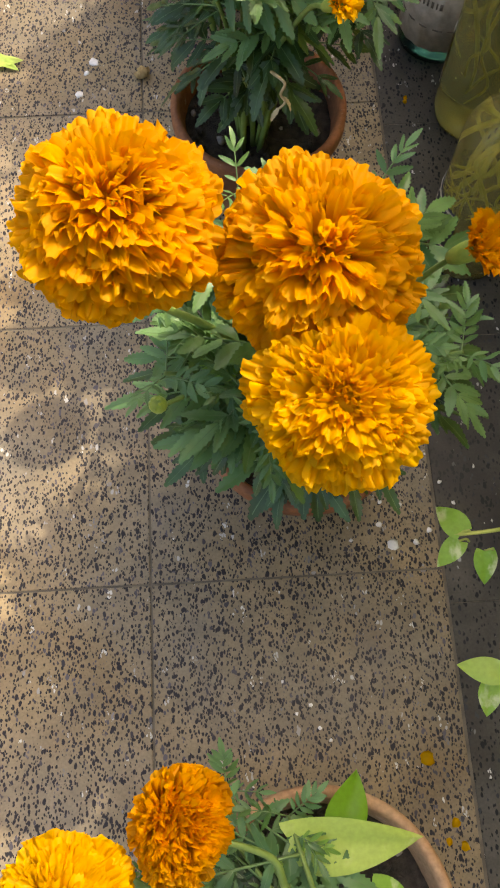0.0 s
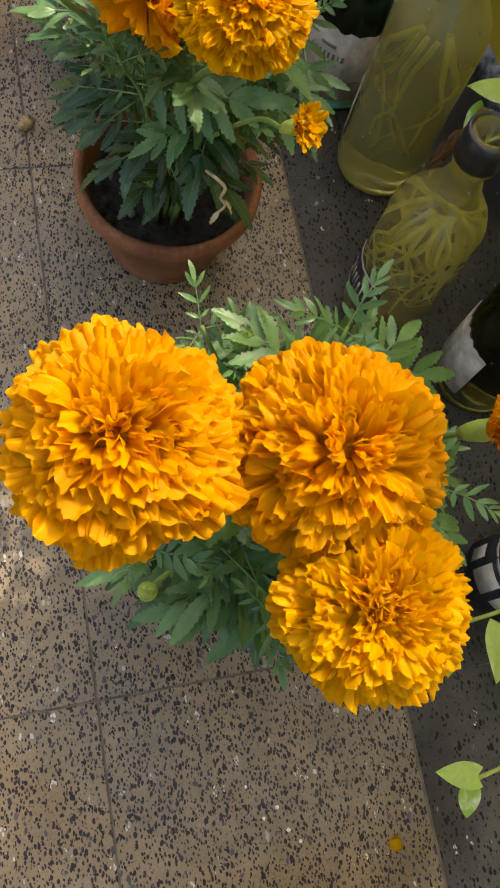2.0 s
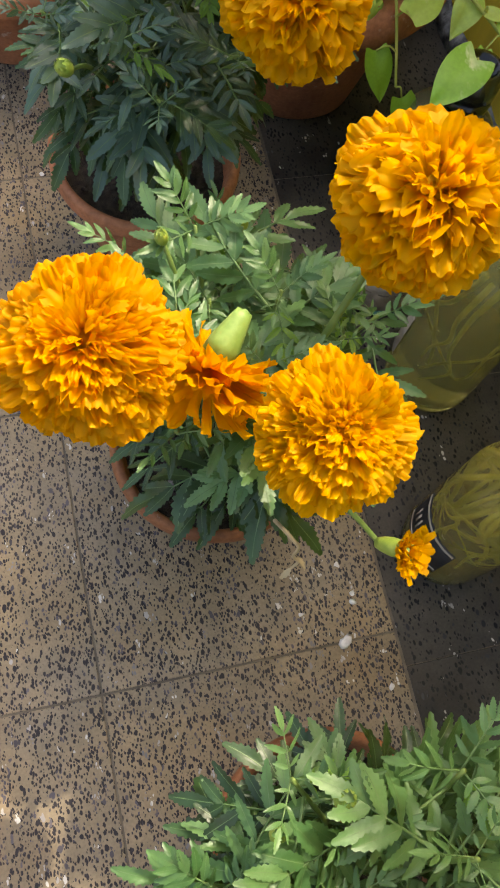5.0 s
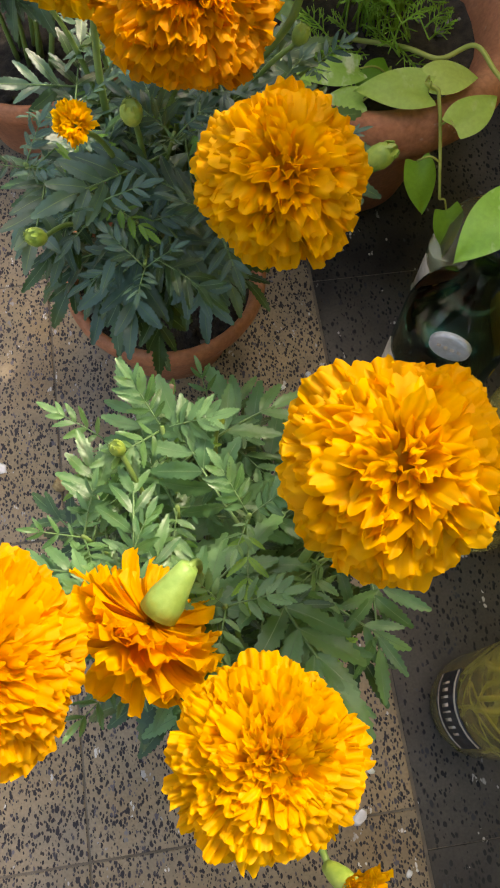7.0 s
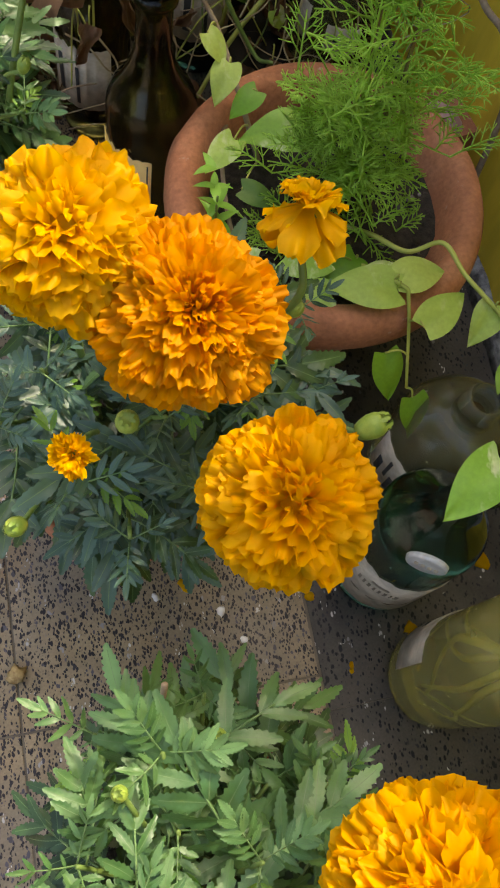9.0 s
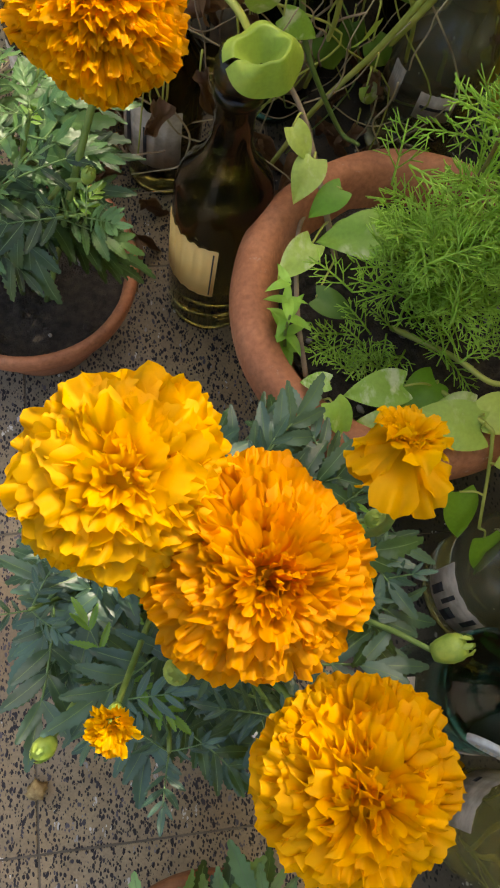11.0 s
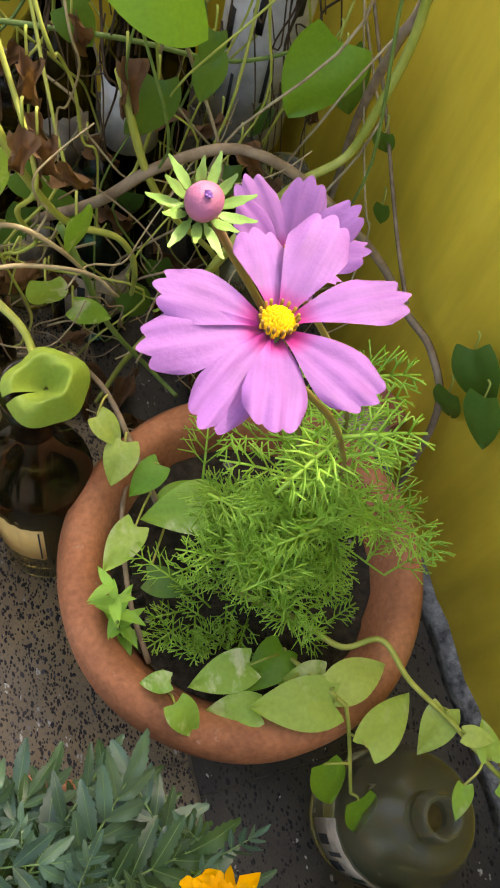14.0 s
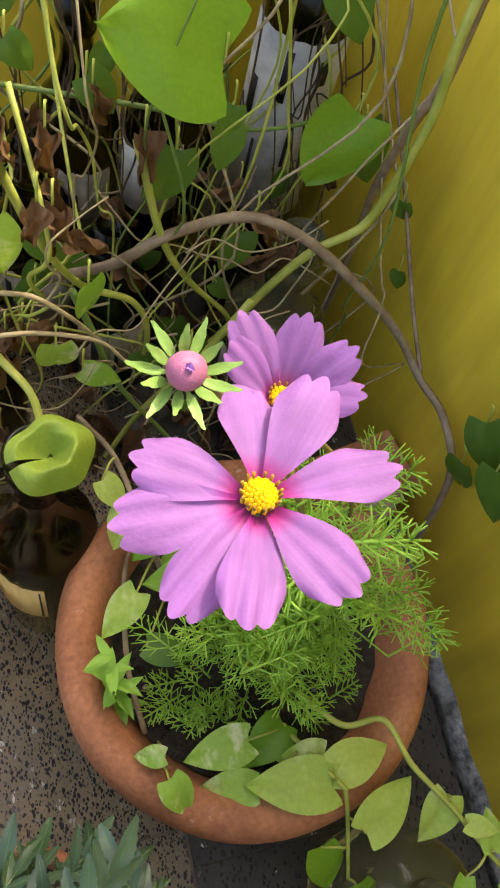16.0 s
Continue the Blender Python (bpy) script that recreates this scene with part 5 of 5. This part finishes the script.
tagged(part("pink_stone", blob(Shape(), (0, 0, 0), 0.028, 0.024, 0.026, 5, 0.08, 10, 18), M_STONE, at=pose(0.392, 1.118, 0.120)), "smooth pinkish stone wedged behind the big pot", "stone")
g = Shape()
box(g, (-0.045, -0.03, 0.0), (0.045, 0.03, 0.098))
tagged(part("brick", g, M_CLAY, smooth=False, at=pose(0.405, 1.150, 0.0, 0, 0, 12)), "upright red brick supporting the stone", "brick")


# ---- creepers along the back ----
vine = thing("ivy_creeper", "tangled old ivy creeper with bare stems and dry leaves", "creeper", at=pose(0.25, 1.30, 0.0))
VO = Vector((0.25, 1.30, 0.0))


def strand(points, r0, r1, mat, label="", steps=7):
    s = Shape()
    tube(s, smooth_line([Vector(p) - VO for p in points], steps), r0, r1, 6)
    return part("stem", s, mat, vine, label)


strand([(0.150, 1.300, 0.225), (0.190, 1.262, 0.285), (0.227, 1.26, 0.314), (0.277, 1.262, 0.325), (0.318, 1.25, 0.315), (0.364, 1.232, 0.280), (0.410, 1.215, 0.232), (0.434, 1.185, 0.200), (0.442, 1.146, 0.200), (0.443, 1.104, 0.172), (0.442, 1.08, 0.06), (0.44, 1.07, 0.0)], 0.0042, 0.0032, M_BARK, "thick woody arching stem")
strand([(0.262, 1.26, 0.150), (0.278, 1.25, 0.199), (0.305, 1.25, 0.256), (0.331, 1.25, 0.296), (0.363, 1.25, 0.320), (0.373, 1.25, 0.364), (0.379, 1.252, 0.416), (0.376, 1.256, 0.470), (0.385, 1.27, 0.540), (0.400, 1.30, 0.64)], 0.0036, 0.0030, M_VINE, "yellow-green climbing stem")
strand([(0.400, 1.30, 0.66), (0.384, 1.262, 0.45), (0.380, 1.268, 0.40), (0.395, 1.30, 0.30), (0.420, 1.33, 0.18), (0.425, 1.34, 0.0)], 0.0040, 0.0034, M_BARK, "woody climbing stem")
strand([(0.104, 1.26, 0.56), (0.106, 1.20, 0.461), (0.100, 1.20, 0.362), (0.102, 1.19, 0.312), (0.122, 1.16, 0.300), (0.126, 1.12, 0.312)], 0.0034, 0.0026, M_VINE, "green stem bending into the bottle")
strand([(0.060, 1.22, 0.43), (0.089, 1.18, 0.409), (0.104, 1.18, 0.380), (0.130, 1.18, 0.369), (0.152, 1.18, 0.343), (0.170, 1.19, 0.30)], 0.0020, 0.0012, M_ROOT, "pale aerial root")
strand([(0.060, 1.19, 0.36), (0.083, 1.17, 0.353), (0.128, 1.17, 0.349), (0.164, 1.17, 0.334), (0.180, 1.17, 0.310), (0.186, 1.18, 0.29)], 0.0018, 0.0010, M_ROOT, "pale aerial root")
strand([(0.118, 1.26, 0.40), (0.138, 1.24, 0.347), (0.164, 1.24, 0.295), (0.201, 1.24, 0.269), (0.214, 1.24, 0.221), (0.210, 1.26, 0.12)], 0.0030, 0.0022, M_VINE)
strand([(0.155, 1.21, 0.33), (0.167, 1.20, 0.294), (0.185, 1.20, 0.225), (0.224, 1.19, 0.152), (0.232, 1.16, 0.17)], 0.0026, 0.0018, M_STEM)
strand([(0.205, 1.28, 0.38), (0.222, 1.26, 0.311), (0.248, 1.26, 0.258), (0.284, 1.26, 0.208), (0.30, 1.27, 0.14)], 0.0030, 0.0020, M_VINE)
strand([(0.280, 1.22, 0.286), (0.248, 1.22, 0.209), (0.210, 1.22, 0.140), (0.180, 1.21, 0.08)], 0.0028, 0.0022, M_VINE)
strand([(0.434, 1.190, 0.205), (0.432, 1.24, 0.235), (0.428, 1.31, 0.29), (0.41, 1.36, 0.36)], 0.0020, 0.0014, M_BARK, "thin brown stem up the wall")
strand([(0.10, 1.36, 0.36), (0.22, 1.34, 0.350), (0.30, 1.33, 0.335), (0.38, 1.34, 0.34)], 0.0022, 0.0016, M_STEM)
rnd = random.Random(5)
for k in range(38):
    x = rnd.uniform(-0.10, 0.40)
    y = rnd.uniform(1.22, 1.48)
    hi = rnd.uniform(0.25, 0.60)
    pts = [(x + rnd.uniform(-0.05, 0.05), 1.64, 0.62), (x, y + 0.05, hi + 0.04), (x, y, hi)]
    for i in range(1, 6):
        pts.append((x + rnd.uniform(-0.06, 0.06), y + rnd.uniform(-0.03, 0.03), max(0.004, hi * (1 - i / 5.2) + rnd.uniform(-0.03, 0.03))))
    mat = rnd.choice((M_ROOT, M_VINE, M_VINE, M_VINE, M_STEM))
    strand(pts, rnd.uniform(0.0007, 0.0021), 0.0008, mat, steps=5)
for k in range(44):
    p = Vector((rnd.uniform(0.05, 0.27), rnd.uniform(1.17, 1.30), rnd.uniform(0.10, 0.36)))
    a = rnd.uniform(0, 6.28)
    pts = [p]
    for i in range(5):
        a += rnd.uniform(-0.9, 0.9)
        pts.append(pts[-1] + Vector((0.022 * math.cos(a), 0.008 * math.sin(2 * a), 0.022 * math.sin(a) - 0.004)))
    strand(pts, rnd.uniform(0.0006, 0.0012), 0.0005, rnd.choice((M_ROOT, M_BARK, M_ROOT)), steps=4)


for k in range(13):                                     # sinuous living stems and pale roots at the front
    x, y, hi = rnd.uniform(0.00, 0.19), rnd.uniform(1.20, 1.28), rnd.uniform(0.28, 0.46)
    pts = [(x, y + 0.05, hi + 0.06)]
    for i in range(8):
        x += rnd.uniform(-0.014, 0.014)
        pts.append((x, y + rnd.uniform(-0.012, 0.012), hi - i * rnd.uniform(0.022, 0.034)))
    strand(pts, (0.0018, 0.0012, 0.0009)[k % 3] * rnd.uniform(0.8, 1.2), 0.0007, (M_VINE, M_VINE, M_ROOT)[k % 3], steps=5)
for k in range(34):                                     # thin dark roots hanging like hair
    x, hi = rnd.uniform(0.12, 0.38), rnd.uniform(0.34, 0.56)
    pts = [(x, 1.36, hi)]
    for i in range(1, 7):
        pts.append((pts[-1][0] + rnd.uniform(-0.010, 0.010), rnd.uniform(1.335, 1.375), hi - i * rnd.uniform(0.025, 0.040)))
    strand(pts, rnd.uniform(0.0007, 0.0013), 0.0005, M_TWIG, steps=4)


def vine_leaf(p, way, up, size, key, k):
    q = Vector(p) - VO
    ivy_leaf(vine, q, way, up, size, key, k, q + Vector((0.002, 0.009, 0.010)))


FRONT = (0.0, -0.8, 0.5)
for p, way, up, size, key, k in (
        ((0.112, 1.198, 0.412), (0.1, -0.1, -0.9), FRONT, 0.058, "ivy", 0), ((0.163, 1.198, 0.352), (0.1, -0.1, -0.95), (0.6, -0.7, 0.3), 0.046, "ivy", 1),
        ((0.142, 1.195, 0.296), (0.05, -0.2, -0.9), FRONT, 0.042, "ivy", 2), ((0.158, 1.19, 0.270), (0.6, -0.2, -0.3), FRONT, 0.036, "ivy", 0),
        ((0.232, 1.205, 0.250), (-0.2, -0.2, -0.9), (0.7, -0.6, 0.2), 0.032, "ivy", 1), ((0.240, 1.200, 0.190), (0.4, -0.3, -0.7), FRONT, 0.026, "ivy", 2),
        ((0.248, 1.27, 0.444), (-0.85, -0.1, 0.35), (-0.25, -0.75, 0.6), 0.088, "round", 0), ((0.365, 1.31, 0.365), (-0.35, -0.2, -0.65), FRONT, 0.075, "round", 0),
        ((0.378, 1.32, 0.345), (0.25, -0.3, -0.6), FRONT, 0.062, "dark", 1), ((0.425, 1.30, 0.285), (0.1, -0.2, -0.9), (-0.7, -0.6, 0.3), 0.030, "dark", 2),
        ((0.430, 1.27, 0.235), (0.1, -0.2, -0.9), (-0.7, -0.6, 0.3), 0.028, "dark", 0), ((0.440, 1.106, 0.205), (0.1, -0.3, -0.9), (-0.9, -0.3, 0.3), 0.048, "dark", 1),
        ((0.438, 1.112, 0.262), (0.0, -0.7, -0.5), (-0.9, -0.3, 0.3), 0.062, "dark", 2), ((0.438, 1.078, 0.250), (0.0, -0.5, -0.7), (-0.9, -0.3, 0.3), 0.060, "dark", 0),
        ((0.335, 1.34, 0.45), (0.4, -0.4, -0.6), FRONT, 0.060, "dark", 1), ((0.06, 1.24, 0.46), (0.2, -0.4, -0.8), FRONT, 0.05, "ivy", 2), ((0.02, 1.26, 0.42), (-0.4, -0.4, -0.6), FRONT, 0.05, "ivy", 0)):
    vine_leaf(p, way, up, size, key, k)
for p, way, size in (((0.157, 1.242, 0.345), (0.7, -0.2, -0.5), 0.040), ((0.244, 1.205, 0.200), (0.1, -0.4, -0.8), 0.034), ((0.120, 1.25, 0.43), (0.1, -0.3, -0.9), 0.048), ((0.148, 1.25, 0.42), (-0.1, -0.3, -0.9), 0.046),
                     ((0.089, 1.24, 0.225), (0.2, -0.3, -0.9), 0.044), ((0.075, 1.18, 0.20), (-0.3, -0.4, -0.8), 0.045), ((0.10, 1.17, 0.24), (0.3, -0.5, -0.7), 0.04)):
    vine_leaf(p, way, FRONT, size, "dry", rnd.randrange(3))
for k in range(100):
    p = (rnd.uniform(-0.10, 0.38), rnd.uniform(1.24, 1.44), rnd.uniform(0.06, 0.42))
    a = rnd.uniform(0, 6.28)
    vine_leaf(p, (math.cos(a), -0.4, -0.8), FRONT, rnd.uniform(0.026, 0.05), rnd.choice(("dry", "dry", "dry", "dark", "dark")), k)

for k in range(9):
    p = (rnd.uniform(0.03, 0.20), rnd.uniform(1.19, 1.27), rnd.uniform(0.20, 0.46))
    vine_leaf(p, (rnd.uniform(-0.4, 0.4), -0.3, -0.9), (rnd.uniform(-0.6, 0.6), -0.8, 0.4), rnd.uniform(0.034, 0.052), "dry", k)

# unseen creeper added on the parapet top to dapple the floor with shade
crest = thing("shade_creeper", "unseen leafy creeper added over the parapet to dapple the floor", "creeper", at=pose(WALL_X + 0.04, 0.55, WALL_TOP))
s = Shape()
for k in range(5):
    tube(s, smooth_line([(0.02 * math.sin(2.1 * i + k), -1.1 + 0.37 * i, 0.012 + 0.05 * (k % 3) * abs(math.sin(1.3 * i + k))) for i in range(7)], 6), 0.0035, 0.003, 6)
part("stem", s, M_BARK, crest, "unseen woody stems under the added shade leaves")
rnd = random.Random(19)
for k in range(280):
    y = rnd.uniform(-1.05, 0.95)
    # clumps leave gaps where sun patches fall on the floor
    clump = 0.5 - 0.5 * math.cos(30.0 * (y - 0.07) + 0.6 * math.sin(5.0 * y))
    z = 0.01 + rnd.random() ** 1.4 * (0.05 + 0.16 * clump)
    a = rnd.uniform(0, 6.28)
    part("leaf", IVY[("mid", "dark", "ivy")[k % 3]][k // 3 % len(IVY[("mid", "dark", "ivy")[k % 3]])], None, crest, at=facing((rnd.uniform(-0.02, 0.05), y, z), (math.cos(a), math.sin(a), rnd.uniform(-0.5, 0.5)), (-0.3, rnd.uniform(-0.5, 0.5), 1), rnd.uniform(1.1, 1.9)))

# litter of dry leaves added under the creepers to darken the back
litter = thing("darkening_litter", "dry brown leaves added to darken the floor under the creepers", "leaf litter", at=pose(0.15, 1.30, 0.0))
for k in range(46):
    a = rnd.uniform(0, 6.28)
    part("leaf", IVY["dry"][k % 3], None, litter, at=facing((rnd.uniform(-0.18, 0.26), rnd.uniform(-0.13, 0.12), 0.016 + rnd.uniform(0, 0.012)), (math.cos(a), math.sin(a), rnd.uniform(-0.1, 0.25)), (rnd.uniform(-0.4, 0.4), rnd.uniform(-0.4, 0.4), 1), rnd.uniform(0.55, 1.0)))

# ivy sprigs growing out of the bottles by the wall
sprig = thing("ivy_sprig", "ivy sprig with pale leaves growing from the rooting bottle", "plant", at=pose(0.262, 0.458, 0.255))
for p, way, size, key, k in (((0.052, 0.060, -0.03), (-0.8, 0.3, 0.1), 0.042, "pale", 0), ((0.036, 0.062, -0.045), (-0.6, -0.5, -0.2), 0.030, "ivy", 1), ((0.045, 0.020, -0.01), (0.3, -0.8, 0.1), 0.036, "pale", 2), ((0.030, -0.004, 0.01), (0.7, 0.1, 0.2), 0.040, "ivy", 0)):
    ivy_leaf(sprig, p, way, (0, -0.1, 1), size, key, k, (0.0, 0.0, -0.005))
part("leaf", IVY["dry"][0], None, sprig, "withered brown leaf", at=facing((0.020, 0.030, -0.030), (-0.8, 0.1, -0.3), (0, 0, 1), 0.8))

sprig2 = thing("ivy_sprig", "glossy marbled ivy leaf standing over the green bottle", "plant", at=pose(0.270, 0.731, 0.278))
ivy_leaf(sprig2, (-0.004, 0.004, 0.010), (-0.80, -0.60, -0.05), (0.1, -0.1, 1), 0.060, "ivy", 0, (0.0, 0.0, -0.012))
part("leaf", IVY["dry"][1], None, sprig2, "withered brown leaf", at=facing((0.030, 0.020, 0.010), (0.8, 0.3, -0.2), (0, 0, 1), 1.0))

trail = thing("ivy_trail", "trailing ivy runners over the dark floor edge", "plant", at=pose(0.30, 0.10, 0.0))


def tr(x, y, z):
    return Vector((x - 0.30, y - 0.10, z))


for pts in (((0.318, 0.178, 0.215), (0.27, 0.100, 0.150), (0.225, 0.050, 0.135), (0.190, 0.038, 0.130)), ((0.318, 0.178, 0.215), (0.262, 0.150, 0.135), (0.215, 0.142, 0.122), (0.178, 0.140, 0.118)), ((0.318, 0.178, 0.215), (0.255, 0.06, 0.17), (0.232, 0.02, 0.13), (0.224, -0.012, 0.10))):
    s = Shape()
    tube(s, smooth_line([tr(*p) for p in pts]), 0.0020, 0.0015, 6)
    part("runner", s, M_VINE, trail)
for x, y, z, way, size, key, k in ((0.192, 0.040, 0.132, (-0.9, 0.25, 0.0), 0.034, "pale", 0), (0.186, 0.034, 0.126, (-0.1, -0.9, -0.2), 0.028, "ivy", 1), (0.184, 0.142, 0.118, (-0.5, 0.8, 0.0), 0.032, "ivy", 2), (0.182, 0.136, 0.116, (-0.6, -0.6, -0.1), 0.030, "ivy", 0),
                                   (0.200, 0.128, 0.114, (0.0, -0.9, -0.2), 0.030, "ivy", 1), (0.235, 0.135, 0.14, (-0.2, -0.8, 0.1), 0.046, "pale", 2), (0.238, 0.060, 0.16, (-0.1, -0.8, 0.1), 0.036, "pale", 0), (0.226, -0.010, 0.102, (-0.2, -0.8, -0.1), 0.034, "ivy", 2), (0.30, 0.17, 0.212, (-0.5, 0.6, 0.2), 0.045, "ivy", 1)):
    ivy_leaf(trail, tr(x, y, z), way, (0, 0, 1), size, key, k, tr(x, y, z) + Vector((0.008, 0, -0.004)))

fallen = thing("fallen_leaf", "pale green leaf fallen on the terrazzo floor", "leaf", at=pose(-0.200, 0.714, 0.004))
for k, (a, b) in enumerate(((0.9, 0.1), (0.7, -0.5))):
    part("blade", IVY["long"][0], None, fallen, at=facing((-0.02, 0.010 * k, 0.002), (a, b, 0.0), (0.1, -0.1, 1), 0.75))

# ---- small things on the floor ----
rnd = random.Random(3)


def fleck(name, label, category, x, y, size, mat, group, high=0.0012, seed=0):
    s = blob(Shape(), (0, 0, 0), size, size * 0.8, high, seed, 0.3, 4, 10)
    ob = part(name, s, mat, at=pose(x, y, 0.0006, 0, 0, seed * 40))
    tagged(ob, label, category, group)


for k, (x, y, r) in enumerate(((0.155, 0.160, 0.0055), (0.189, 0.171, 0.003), (0.207, 0.171, 0.0035), (0.176, 0.161, 0.003), (0.145, 0.179, 0.003), (0.119, 0.166, 0.002), (0.148, 0.200, 0.0025), (0.166, 0.196, 0.002), (0.214, 0.195, 0.0022), (0.204, 0.215, 0.0022),
                                (0.152, 0.391, 0.0065), (0.167, 0.430, 0.003), (0.160, 0.457, 0.0028), (0.166, 0.423, 0.003), (0.118, 0.421, 0.0022), (0.181, 0.347, 0.003), (-0.038, 0.902, 0.003), (-0.110, 0.715, 0.006), (-0.126, 0.671, 0.005), (-0.118, 0.700, 0.0035),
                                (0.121, 0.714, 0.005), (0.066, 0.736, 0.004), (0.136, 0.687, 0.0035), (0.150, 0.760, 0.003), (0.176, 0.770, 0.0032), (0.060, 0.024, 0.0016), (0.072, 0.030, 0.0018), (0.078, 0.012, 0.0018), (0.086, 0.002, 0.0016), (0.05, 0.05, 0.0014))):
    fleck("paint_spot", "dried white paint spot on the terrazzo floor", "paint spot", x, y, r, M_SPOT, "white paint spots", 0.0007, k)
for k, (x, y, r) in enumerate(((0.162, -0.016, 0.0062), (0.179, -0.065, 0.0045), (0.172, -0.077, 0.0035), (0.184, -0.082, 0.004), (0.202, 0.714, 0.005), (0.288, 0.670, 0.007), (0.226, 0.648, 0.003), (0.093, 0.744, 0.007), (0.373, 0.718, 0.010), (0.350, 0.775, 0.005), (0.368, 0.770, 0.006), (0.225, 0.643, 0.003), (0.345, 0.758, 0.004))):
    fleck("fallen_petal", "small yellow petal fallen on the floor", "petal", x, y, r, M_PETAL_YELLOW, "fallen yellow petals", 0.0016, k)
s = blob(Shape(), (0, 0, 0.003), 0.0075, 0.0065, 0.0060, 8, 0.5, 7, 11)
tagged(part("dry_clump", s, M_SCRAP, at=pose(-0.056, 0.693, 0.003)), "crumpled brown scrap on the floor", "debris")

# ---- floor tiles ----
light_tile = tile_mesh("tile", M_TILE, TILE - JOINT, TILE - JOINT)
for i in range(6):
    for j in range(-5, 6):
        part("tile", light_tile, None, floor_base, at=pose(X_EDGE - TILE * (i + 0.5), Y_JOINT + TILE * (j + 0.5), 0.0002 * ((i * 7 + j * 5) % 3) - 0.0002))
strip = WALL_X - 0.002 - X_EDGE
dark_tile = tile_mesh("tile", M_DARK, strip - JOINT, TILE - 0.0005)
for j in range(-5, 6):
    part("tile", dark_tile, None, floor_base, "dark cement border tile", at=pose(X_EDGE + strip / 2 + JOINT / 2, Y_JOINT + TILE * (j + 0.38), -0.0003))
